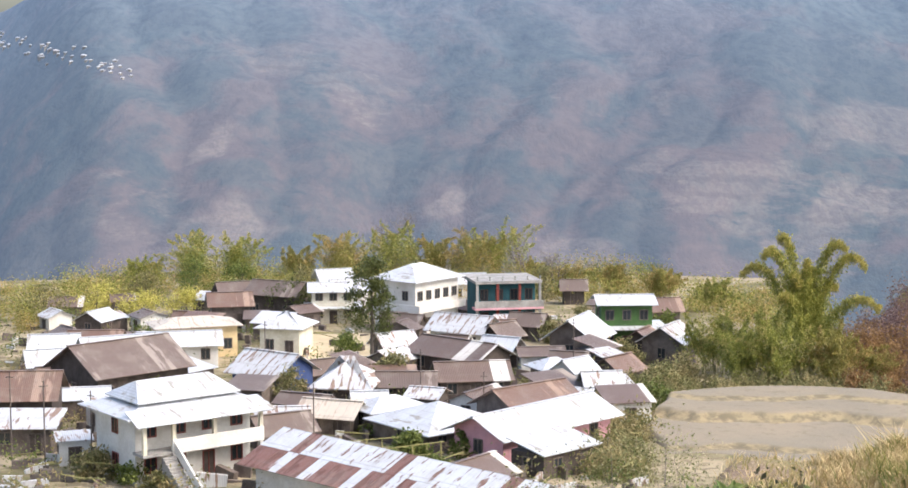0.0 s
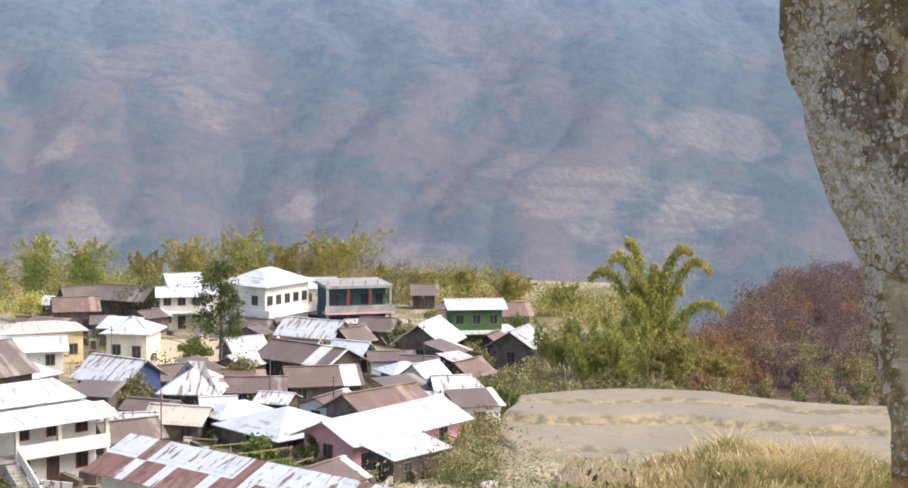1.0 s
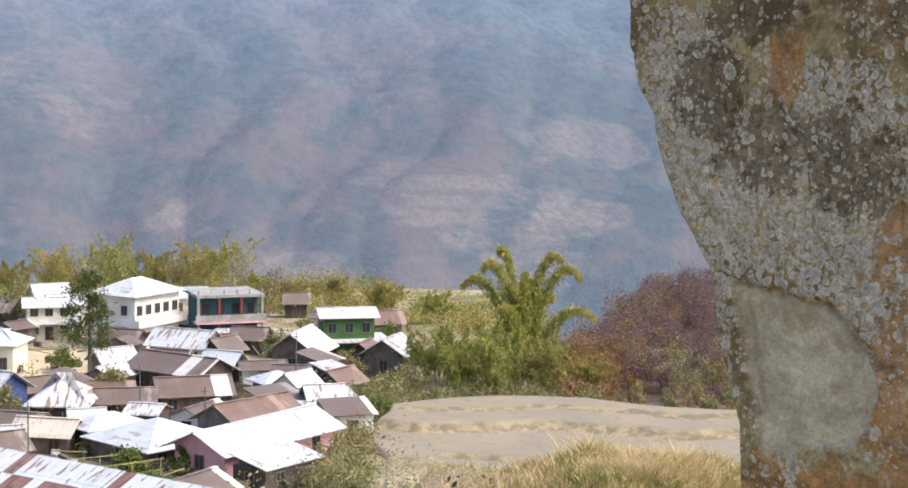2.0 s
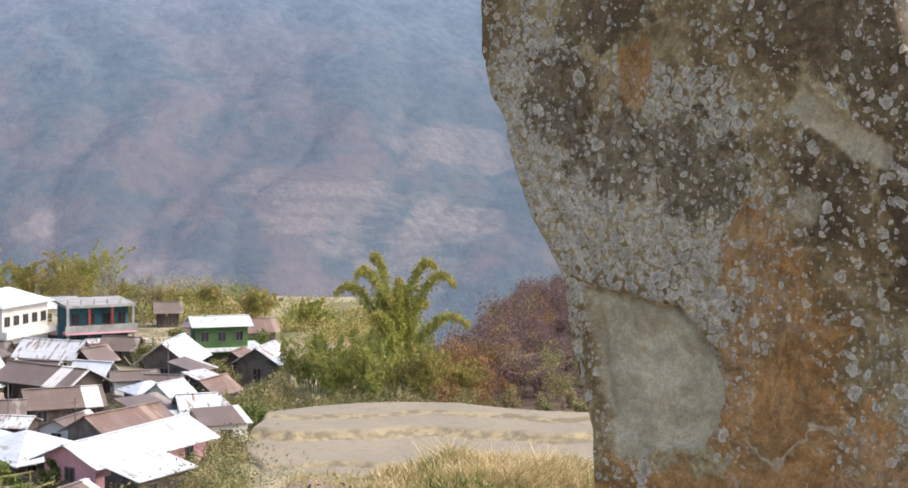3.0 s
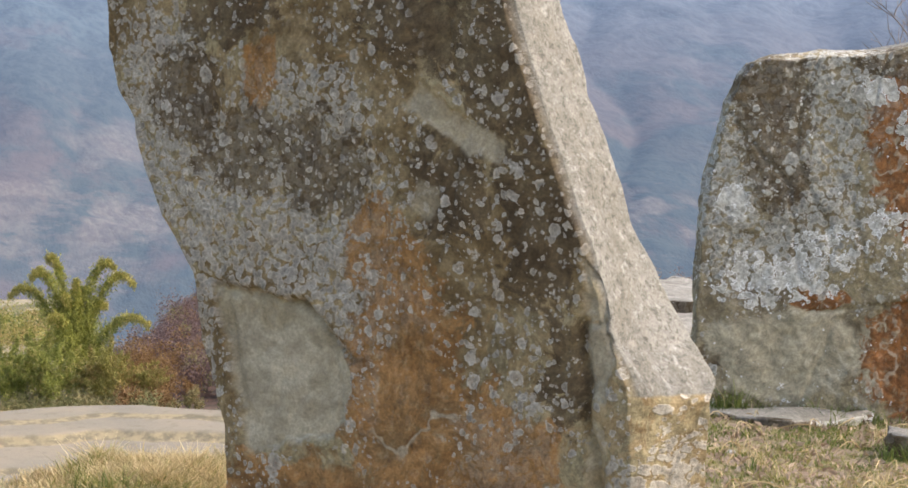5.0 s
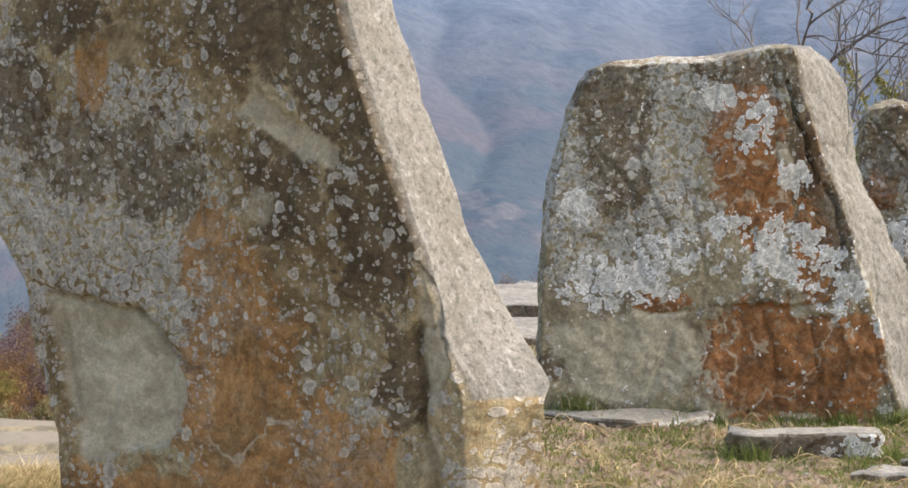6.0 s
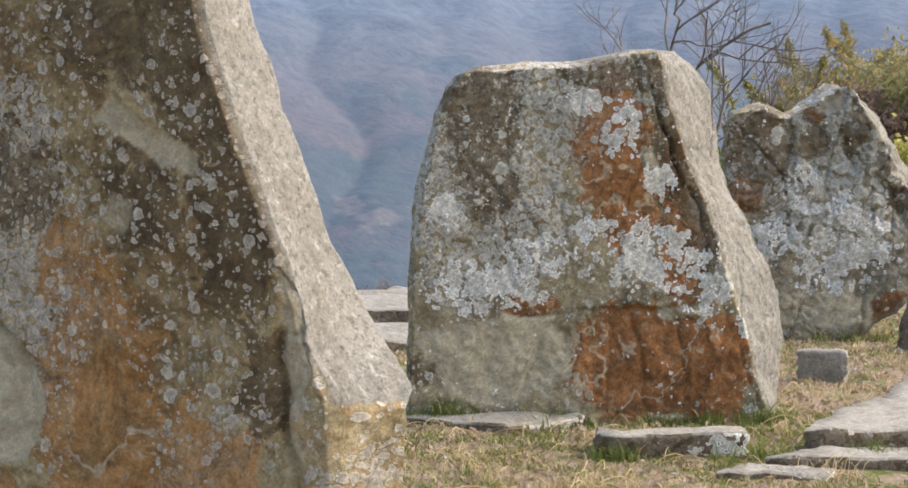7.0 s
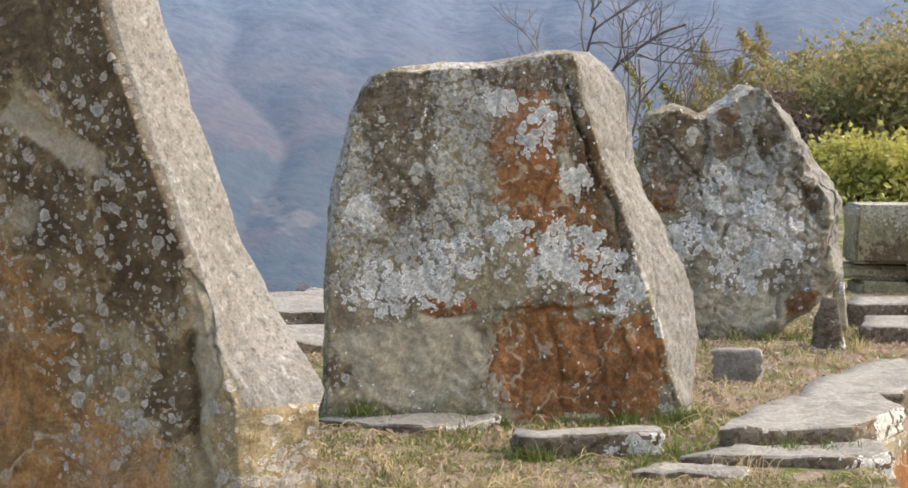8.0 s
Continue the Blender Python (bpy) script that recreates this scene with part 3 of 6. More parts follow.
    for v in verts:
        p = Vector(v)
        d = noise.noise_vector(p * 2.6) * rough * 1.6 + noise.noise_vector(p * 8.0) * rough * 0.8 + noise.noise_vector(p * 27.0) * rough * 0.4
        crack = abs(noise.noise(Vector((p.x * 3.1, p.y * 3.1, p.z * 1.4)) + Vector((4, 1, 7))))
        if crack < 0.045:
            d = d + Vector((0, 1, 0)) * (0.045 - crack) * rough * 14
        out.append(tuple(p + d))
    ob = mesh_object(name, out, faces, material, smooth=True)
    for key, data in (("side", side), ("fresh", fresh)):
        ob.data.attributes.new(key, "FLOAT", "POINT").data.foreach_set("value", data.astype(np.float32))
    ob.matrix_basis = pose(*place, 0, 0, turn)
    return tagged(ob, label, "standing stone", group)


TURN_A = math.degrees(math.atan2(-0.819, 0.574))
stone_a = standing_stone(
    "standing_stone",
    [(-0.2, -0.28, 0.82, 0.88, 0.14), (0.5, -0.335, 0.79, 0.87, 0.14), (0.66, -0.352, 0.775, 0.868, 0.14), (0.77, -0.39, 0.77, 0.871, 0.14),
     (0.84, -0.425, 0.765, 0.875, 0.15), (0.88, -0.434, 0.75, 0.868, 0.2), (0.956, -0.438, 0.70, 0.796, 0.24), (1.042, -0.456, 0.67, 0.728, 0.24),
     (1.18, -0.56, 0.63, 0.668, 0.22), (1.3, -0.61, 0.585, 0.63, 0.2), (1.427, -0.64, 0.53, 0.57, 0.2), (1.5, -0.7, 0.505, 0.538, 0.2),
     (1.6, -0.738, 0.47, 0.507, 0.2), (1.72, -0.748, 0.435, 0.472, 0.2), (1.9, -0.72, 0.37, 0.41, 0.2), (1.97, -0.62, 0.29, 0.3, 0.2)],
    0.42, 430, 330, LICHEN_A, (1.6553, 3.6223, 0.0), TURN_A,
    "tall leaning grey-brown megalith covered in lichen and rust stains",
    chips=[([(-0.345, 0.80), (-0.395, 1.03), (-0.10, 0.995), (0.043, 0.84), (0.02, 0.71), (-0.03, 0.665), (-0.274, 0.602)], 0.02, 1.0),
           ([(0.16, 1.47), (0.215, 1.52), (0.45, 1.395), (0.43, 1.335)], 0.006, 0.8), ([(0.19, 1.24), (0.21, 1.30), (0.27, 1.28), (0.26, 1.19)], 0.003, 0.5),
           ([(0.655, 0.824), (0.622, 1.024), (0.633, 1.14), (0.69, 1.05), (0.71, 0.93), (0.70, 0.83)], 0.012, 0.85),
           ([(0.66, 0.35), (0.655, 0.80), (0.70, 0.80), (0.72, 0.35)], 0.008, 0.6)],
    grooves=[((0.62, 1.0), (0.7, 0.55), 0.012, 0.03), ((0.7, 0.55), (0.66, 0.2), 0.012, 0.03), ((-0.42, 1.03), (-0.12, 0.99), 0.01, 0.02), ((-0.12, 0.99), (0.03, 0.86), 0.01, 0.018), ((0.56, 1.02), (0.66, 1.0), 0.008, 0.015)],
    rough=0.009, ledge=0.85, taper=0.55)
TURN_B = math.degrees(math.atan2(-0.527, 0.85))
stone_b = standing_stone(
    "standing_stone",
    [(-0.2, -0.76, 0.95, 1.02, 0.2), (0.1, -0.772, 0.95, 1.05, 0.2), (0.33, -0.775, 0.875, 1.09, 0.26), (0.556, -0.777, 0.79, 1.034, 0.28),
     (0.865, -0.77, 0.68, 0.90, 0.28), (1.05, -0.764, 0.61, 0.80, 0.28), (1.2, -0.73, 0.55, 0.755, 0.28), (1.32, -0.697, 0.51, 0.735, 0.28),
     (1.53, -0.63, 0.435, 0.675, 0.28), (1.66, -0.585, 0.41, 0.58, 0.26), (1.72, -0.54, 0.38, 0.5, 0.24)],
    0.6, 300, 220, LICHEN_B, (5.2736, 6.2838, 0.0), TURN_B,
    "broad flat-topped grey megalith with orange rust and white lichen", tilt_top=0.06, crown=((0.0, -0.02, 0.12), (0.3, 0.02, 0.12), (-0.45, 0.015, 0.1)),
    chips=[([(0.05, 0.5), (0.3, 0.56), (0.62, 0.5), (0.7, 0.3), (0.6, 0.02), (0.1, 0.02)], 0.02, 0.0)],
    grooves=[((0.36, 1.62), (0.42, 1.42), 0.008, 0.035), ((0.42, 1.42), (0.52, 1.14), 0.009, 0.04), ((0.56, 1.12), (0.64, 0.82), 0.008, 0.035), ((-0.25, 0.5), (0.1, 0.52), 0.01, 0.015), ((0.1, 0.52), (0.62, 0.56), 0.012, 0.02), ((0.28, 0.5), (0.36, 0.05), 0.012, 0.018), ((0.5, 0.5), (0.56, 0.1), 0.012, 0.018)], rough=0.016)
stone_c = standing_stone(
    "standing_stone",
    [(-0.15, -0.5, 0.08, 0.12, 0.2), (0.03, -0.55, 0.15, 0.2, 0.2), (0.25, -0.6, 0.38, 0.45, 0.2), (0.42, -0.64, 0.56, 0.64, 0.2), (0.92, -0.70, 0.52, 0.645, 0.25),
     (1.22, -0.715, 0.34, 0.42, 0.2), (1.36, -0.69, 0.26, 0.34, 0.2), (1.46, -0.64, 0.19, 0.27, 0.2), (1.52, -0.56, 0.1, 0.18, 0.2)],
    0.5, 220, 160, LICHEN_C, (8.499, 7.6804, 0.0), math.degrees(math.atan2(-0.6, 0.8)),
    "lumpy grey megalith with pale lichen and an undercut foot", rough=0.034, crown=((-0.02, 0.12, 0.15), (-0.33, -0.08, 0.075), (-0.54, 0.02, 0.09)),
    chips=[([(-0.17, 1.5), (-0.12, 1.62), (0.02, 1.62), (0.0, 1.51)], 0.03, 0.7)],
    grooves=[((-0.33, 1.42), (-0.3, 1.2), 0.03, 0.05), ((-0.3, 1.2), (-0.62, 0.95), 0.014, 0.03), ((0.0, 1.4), (0.12, 1.1), 0.02, 0.035), ((0.28, 1.1), (0.5, 0.75), 0.03, 0.045), ((-0.3, 1.22), (0.02, 1.1), 0.014, 0.025)])


# ---- slabs, kerbs and small stones on the knoll ----
def flat_stone(name, corners, z0, z1, label, category="stone slab", material=None, rough=0.012, group="", cuts=5, point=0.0):
    """A slab from its outline, with worn edges; the object's origin is its middle."""
    cx, cy = sum(p[0] for p in corners) / len(corners), sum(p[1] for p in corners) / len(corners)
    bm = bmesh.new()
    low = [bm.verts.new((x - cx, y - cy, 0)) for x, y in corners]
    face = bm.faces.new(low)
    face.normal_update()
    if face.normal.z > 0:
        face.normal_flip()
    up = bmesh.ops.extrude_face_region(bm, geom=[face])
    bmesh.ops.translate(bm, vec=(0, 0, z1 - z0), verts=[v for v in up["geom"] if isinstance(v, bmesh.types.BMVert)])
    bmesh.ops.recalc_face_normals(bm, faces=bm.faces)
    bmesh.ops.bevel(bm, geom=[e for e in bm.edges], offset=min(0.010, (z1 - z0) * 0.2), segments=1, affect="EDGES", profile=0.6)
    bmesh.ops.triangulate(bm, faces=[f for f in bm.faces if len(f.verts) > 4])
    bmesh.ops.subdivide_edges(bm, edges=bm.edges, cuts=cuts, use_grid_fill=True)
    for v in bm.verts:
        slim = 1 - point * max(v.co.z / (z1 - z0), 0) ** 1.5
        v.co.x, v.co.y = v.co.x * slim, v.co.y * slim
        p = v.co + Vector((cx, cy, z0))
        layer = math.sin(p.z * 95 + 3 * noise.noise(p * 3)) * 0.006
        v.co += noise.noise_vector(p * 3.5) * rough * 1.6 + noise.noise_vector(p * 14) * rough * 1.2 + noise.noise_vector(p * 40) * rough * 0.5 + Vector((layer, -layer, 0))
    me = bpy.data.meshes.new(name)
    bm.to_mesh(me)
    bm.free()
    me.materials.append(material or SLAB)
    # upward faces keep the pale slate, all others get the darker one
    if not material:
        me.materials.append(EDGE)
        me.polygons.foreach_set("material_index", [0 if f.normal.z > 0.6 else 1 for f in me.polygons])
    me.polygons.foreach_set("use_smooth", [True] * len(me.polygons))
    ob = new(name, me)
    ob.location = (cx, cy, z0)
    return tagged(ob, label, category, group)


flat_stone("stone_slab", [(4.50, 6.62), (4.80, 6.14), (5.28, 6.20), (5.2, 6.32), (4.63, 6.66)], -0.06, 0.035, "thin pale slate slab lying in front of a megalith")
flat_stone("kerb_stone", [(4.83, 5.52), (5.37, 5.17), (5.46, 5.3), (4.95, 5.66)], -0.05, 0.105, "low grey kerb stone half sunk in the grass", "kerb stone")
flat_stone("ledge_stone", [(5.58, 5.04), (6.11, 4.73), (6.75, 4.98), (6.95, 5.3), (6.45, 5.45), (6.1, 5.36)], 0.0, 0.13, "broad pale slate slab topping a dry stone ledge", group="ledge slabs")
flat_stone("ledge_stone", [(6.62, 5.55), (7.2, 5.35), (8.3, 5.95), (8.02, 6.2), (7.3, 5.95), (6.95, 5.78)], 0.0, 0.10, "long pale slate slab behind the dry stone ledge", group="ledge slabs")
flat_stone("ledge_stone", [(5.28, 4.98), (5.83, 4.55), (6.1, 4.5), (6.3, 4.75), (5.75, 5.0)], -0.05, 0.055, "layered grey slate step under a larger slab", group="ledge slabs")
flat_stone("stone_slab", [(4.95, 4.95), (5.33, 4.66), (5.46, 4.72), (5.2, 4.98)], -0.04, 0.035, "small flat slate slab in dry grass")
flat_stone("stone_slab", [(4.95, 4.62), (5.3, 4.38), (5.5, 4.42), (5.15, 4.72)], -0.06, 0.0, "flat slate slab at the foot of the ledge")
flat_stone("ledge_block", [(6.08, 4.70), (6.74, 4.95), (6.9, 5.3), (6.2, 5.15)], -0.6, 0.01, "lichen-streaked block carrying the end of the ledge", "stone block", LICHEN_B)
flat_stone("square_stone", [(7.11, 6.62), (7.27, 6.39), (7.36, 6.46), (7.2, 6.69)], -0.04, 0.17, "squared pale grey stone beside a megalith", "stone block", SLAB)
flat_stone("marker_stone", [(8.51, 7.17), (8.65, 6.99), (8.73, 7.06), (8.6, 7.23)], -0.05, 0.34, "small upright pointed stone with a brown face", "marker stone", EDGE, point=0.55)
flat_stone("marker_stone", [(9.3, 7.7), (9.4, 7.62), (9.46, 7.68), (9.36, 7.75)], -0.05, 0.34, "small pale upright stone beside another", "marker stone", LICHEN_C, point=0.55)
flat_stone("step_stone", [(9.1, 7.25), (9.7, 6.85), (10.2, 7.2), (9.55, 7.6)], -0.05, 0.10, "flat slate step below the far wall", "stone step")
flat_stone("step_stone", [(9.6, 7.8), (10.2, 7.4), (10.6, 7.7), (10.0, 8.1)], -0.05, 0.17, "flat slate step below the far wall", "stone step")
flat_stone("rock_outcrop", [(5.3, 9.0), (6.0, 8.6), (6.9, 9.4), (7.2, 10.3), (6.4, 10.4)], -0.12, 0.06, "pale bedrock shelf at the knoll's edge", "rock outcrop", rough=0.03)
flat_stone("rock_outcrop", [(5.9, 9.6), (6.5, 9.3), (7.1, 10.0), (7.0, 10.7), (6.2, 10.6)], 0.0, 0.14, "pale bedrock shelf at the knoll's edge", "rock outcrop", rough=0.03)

wall = thing("stone_wall", 11.5, 9.31, 0.0, math.degrees(math.atan2(-0.6, 0.8)), "low dry stone wall of large mossy grey blocks", "stone wall")
for z0, z1, cut, front in ((-0.1, 0.1, (0.0, 0.45, 1.3), -0.05), (0.11, 0.22, (-0.15, 0.5, 1.4), 0.06), (0.235, 0.74, (-0.05, 1.5), -0.02)):
    for a, b in zip(cut, cut[1:]):
        bm = box(a + 0.01, b - 0.01, front, 0.5, z0, z1)
        bmesh.ops.bevel(bm, geom=list(bm.edges), offset=0.03, segments=2, affect="EDGES")
        bmesh.ops.subdivide_edges(bm, edges=bm.edges, cuts=3, use_grid_fill=True)
        for v in bm.verts:
            v.co += noise.noise_vector(v.co * 6.0) * 0.02
        part("block", bm, MOSSY, wall)


# ---- grass, litter and weeds ----
STRAW = leafy("dry_grass", (0.40, 0.29, 0.13), (0.70, 0.57, 0.33))
GREEN_BLADE = leafy("green_grass", (0.10, 0.14, 0.03), (0.24, 0.26, 0.07))
MIXED_BLADE = leafy("yellowing_grass", (0.17, 0.18, 0.045), (0.40, 0.34, 0.12))
LITTER = leafy("leaf_litter", (0.28, 0.19, 0.125), (0.56, 0.44, 0.32))


def blades(pile, x, y, height, width, rng, bend=0.9):
    z = ground_height(x, y) - 0.01
    n = len(x)
    a = rng.uniform(0, 2 * math.pi, n)
    tuft = 0.75 + 0.45 * wave(x, y, 9.0, 1.3) + 0.25 * wave(x, y, 21.0, 0.4)
    h = height * rng.uniform(0.35, 1.2, n) * np.clip(tuft, 0.3, 1.4)
    lean = bend * h * rng.uniform(0.2, 1.2, n)
    dx, dy = np.cos(a), np.sin(a)
    turn = rng.uniform(0, math.pi, n)
    sx, sy = np.cos(turn) * width / 2, np.sin(turn) * width / 2
    base = np.stack([x, y, z], -1)
    s = np.stack([sx, sy, 0 * sx], -1)
    mid = base + np.stack([dx * lean * 0.3, dy * lean * 0.3, h * 0.6], -1)
    tip = base + np.stack([dx * lean, dy * lean, h], -1)
    v = np.stack([base - s, base + s, mid + s * 0.8, mid - s * 0.8, tip], 1).reshape(-1, 3)
    k = len(pile.verts)
    pile.verts.extend(map(tuple, v.tolist()))
    for i in range(n):
        j = k + 5 * i
        pile.faces.append((j, j + 1, j + 2, j + 3))
        pile.faces.append((j + 3, j + 2, j + 4))


def clear_of_stones(x, y):
    ok = np.ones(len(x), bool)
    for cx, cy, turn, x0, x1, y0, y1 in ((1.6553, 3.6223, TURN_A, -0.3, 0.95, -0.02, 0.42), (5.2736, 6.2838, TURN_B, -0.77, 1.0, 0.0, 0.6), (8.5, 7.68, -36.9, -0.5, 0.15, 0.05, 0.5)):
        c, s = math.cos(radians(turn)), math.sin(radians(turn))
        u, v = (x - cx) * c + (y - cy) * s, -(x - cx) * s + (y - cy) * c
        ok &= ~((u > x0) & (u < x1) & (v > y0) & (v < y1))
    ok &= ~((x > 5.5) & (x < 7.2) & (y > 4.5) & (y < 5.4) & (x - y < 2.2) & (x - y > 0.7))
    return ok


def scatter(az0, az1, r0, r1, n, rng, clump=0.0, size=0.1):
    m = n if not clump else max(1, int(n / clump))
    az, r = np.radians(rng.uniform(az0, az1, m)), np.sqrt(rng.uniform(r0 * r0, r1 * r1, m))
    x, y = r * np.sin(az), r * np.cos(az)
    if clump:
        x, y = np.repeat(x, int(clump)), np.repeat(y, int(clump))
        x, y = x + rng.normal(0, size, len(x)), y + rng.normal(0, size, len(y))
    ok = clear_of_stones(x, y)
    return x[ok], y[ok]


rng = np.random.default_rng(11)
for name, mat, label, sets in (
        ("dry_grass", STRAW, "straw-coloured dry grass tufts on the knoll", [(26, 54, 5.5, 16, 12000, 30, 0.09, 0.045, 0.004), (12.6, 20.5, 5.8, 6.7, 14000, 24, 0.05, 0.07, 0.005), (15.0, 19.4, 6.0, 6.7, 16000, 26, 0.05, 0.125, 0.005), (26, 52, 5.5, 12, 5000, 22, 0.04, 0.12, 0.005), (9, 14, 5.4, 6.6, 1500, 40, 0.12, 0.05, 0.005), (20, 30, 7, 12, 1500, 30, 0.1, 0.12, 0.005)]),
        ("green_grass", GREEN_BLADE, "short green grass tufts on bare earth", [(26, 54, 5.5, 15, 34000, 70, 0.07, 0.036, 0.005), (27, 53, 5.5, 8.5, 24000, 90, 0.09, 0.035, 0.006), (15, 20, 5.9, 6.6, 4500, 40, 0.06, 0.10, 0.005), (26, 52, 5.5, 12, 3000, 30, 0.04, 0.09, 0.005)]),
        ("yellowing_grass", MIXED_BLADE, "yellowing grass tufts along the knoll's edge", [(26, 54, 5.5, 16, 16000, 60, 0.08, 0.04, 0.004), (27, 53, 5.5, 8.5, 16000, 70, 0.10, 0.045, 0.005), (14.4, 20.5, 5.9, 6.7, 8000, 34, 0.06, 0.11, 0.005), (10, 14, 5.4, 6.4, 1500, 50, 0.10, 0.05, 0.005)])):
    p = Pile()
    for az0, az1, r0, r1, n, clump, size, height, width in sets:
        x, y = scatter(az0, az1, r0, r1, n, rng, clump, size)
        blades(p, x, y, height, width, rng)
    tagged(p.build(name, mat), label, "grass", kind="stuff")

# green tufts round the feet of the stones
p = Pile()
for cx, cy, turn, x0, x1, v in ((5.2736, 6.2838, TURN_B, -0.8, 1.05, -0.04), (5.2736, 6.2838, TURN_B, 0.6, 1.05, -0.05), (5.2736, 6.2838, TURN_B, -0.85, -0.6, -0.06), (8.5, 7.68, -36.9, -0.1, 0.6, -0.03), (4.83, 5.5, -33, -0.05, 0.7, -0.03), (5.58, 5.02, -30, 0.0, 0.6, -0.05)):
    c, s = math.cos(radians(turn)), math.sin(radians(turn))
    for k in range(int(16 * (x1 - x0)) + 6):
        u = rng.uniform(x0, x1)
        mx, my = cx + u * c - v * s, cy + u * s + v * c
        n = int(rng.integers(8, 46))
        blades(p, mx + rng.normal(0, 0.03, n), my + rng.normal(0, 0.025, n), rng.uniform(0.05, 0.14), 0.005, rng)
tagged(p.build("green_grass", GREEN_BLADE), "fresh green grass at the feet of the stones", "grass", kind="stuff")

p = Pile()
x, y = scatter(26, 54, 5.5, 13, 13000, rng)
p.leaves(np.stack([x, y, ground_height(x, y) + 0.006], -1), 0.045, 0.022, rng, 0.0)
tagged(p.build("leaf_litter", LITTER), "brown fallen leaves strewn on the earth", "leaf litter", kind="stuff")
p = Pile()
x, y = scatter(27, 53, 5.6, 10, 420, rng)
for a, b in zip(x, y):
    turn, size, curl = rng.uniform(0, 6.28), rng.uniform(0.06, 0.24), rng.normal(0, 0.5)
    run = np.linspace(0, 1, 6)
    px, py = a + size * run * np.cos(turn + curl * run), b + size * run * np.sin(turn + curl * run)
    pz = ground_height(px, py) + 0.012 + rng.uniform(0, 0.05) * np.sin(math.pi * run)
    p.tube(list(zip(px.tolist(), py.tolist(), pz.tolist())), [0.0028, 0.003, 0.0028, 0.0024, 0.002, 0.001], 4)
tagged(p.build("straw", STRAW), "long pale straws lying on the earth", "straw", kind="stuff")
PEBBLE = plain("pebble_grey", (0.40, 0.38, 0.34), (0.22, 0.2, 0.17), 20.0)
p = Pile()
x, y = scatter(26, 54, 5.5, 14, 260, rng)
for a, b in zip(x, y):
    s = rng.uniform(0.008, 0.03)
    bm = bmesh.new()
    bmesh.ops.create_icosphere(bm, subdivisions=1, radius=s)
    k = rng.uniform(0.6, 1.3, 3)
    z = ground_z(a, b)
    p.add([(a + v.co.x * k[0], b + v.co.y * k[1], z + v.co.z * 0.5) for v in bm.verts], [tuple(q.index for q in f.verts) for f in bm.faces])
    bm.free()
tagged(p.build("pebbles", PEBBLE), "small grey pebbles scattered on the earth", "pebbles", kind="stuff")

WEED_STEM = plain("weed_stem", (0.12, 0.09, 0.05), scale=30.0)
WEED_LEAF = leafy("weed_leaf", (0.045, 0.045, 0.025), (0.10, 0.09, 0.04))
FRESH_LEAF = leafy("fresh_weed_leaf", (0.10, 0.16, 0.04), (0.26, 0.30, 0.10))


def weed(az, r, height, material, label, seed, leaf=0.035, count=26, branches=4):
    rng = np.random.default_rng(seed)
    x, y = r * math.sin(radians(az)), r * math.cos(radians(az))
    ob = thing("weed", x, y, ground_z(x, y) - 0.02, 0, label, "weed")
    stems, leaves = Pile(), Pile()
    for b in range(branches):
        a, lean = rng.uniform(0, 6.28), rng.uniform(0.08, 0.3) * height
        h = height * rng.uniform(0.7, 1.0)
        pts = [(math.cos(a) * lean * s * s, math.sin(a) * lean * s * s, h * s) for s in np.linspace(0, 1, 7)]
        stems.tube(pts, [0.004 * (1 - 0.7 * s) for s in np.linspace(0, 1, 7)], 4)
        c = [np.array(pts[int(k)]) + rng.normal(0, leaf * 0.6, 3) for k in rng.integers(3, 7, count)]
        leaves.leaves(c, leaf, leaf * 0.5, rng, 0.2)
    stems.build("stem", WEED_STEM, ob)
    leaves.build("foliage", material, ob)
    return ob


weed(11.0, 5.2, 0.27, WEED_LEAF, "dark-leaved weed rising from dry grass", 1, 0.024, 14, 3)
weed(11.9, 5.2, 0.30, WEED_LEAF, "dark-leaved weed rising from dry grass", 2, 0.024, 14, 3)
weed(9.0, 5.6, 0.10, FRESH_LEAF, "fresh green weed in dry grass", 3, 0.05)
weed(9.6, 5.5, 0.12, FRESH_LEAF, "fresh green weed in dry grass", 4, 0.05)
weed(12.6, 5.3, 0.16, FRESH_LEAF, "fresh green weed in dry grass", 5, 0.05)


# ---- the dry field beside the village ----
def field_material():
    g = Graph("dry_field_soil", 0.95, 0.0, 0.1)
    big, mid, fine = g.noise(0.08, 4.0), g.noise(0.9, 5.0, 0.65), g.noise(6.0, 4.0)
    c = g.mix(g.fit(big, 0.35, 0.65), (0.255, 0.215, 0.16), (0.21, 0.185, 0.145))
    c = g.mix(g.calc("MULTIPLY", g.fit(mid, 0.5, 0.7), 0.6), c, (0.17, 0.145, 0.10))
    c = g.mix(g.calc("MULTIPLY", g.fit(fine, 0.45, 0.65), 0.35), c, (0.29, 0.25, 0.18))
    bank = g.attribute("bank")
    straw = g.mix(g.fit(mid, 0.4, 0.6), (0.31, 0.25, 0.145), (0.15, 0.125, 0.08))
    c = g.mix(g.calc("MULTIPLY", g.fit(g.calc("ADD", bank, g.calc("MULTIPLY", g.calc("SUBTRACT", fine, 0.5), 0.6)), 0.25, 0.8), 0.8), c, straw)
    g.bump(g.calc("ADD", mid, fine), 0.5, 0.08)
    return g.done(c)


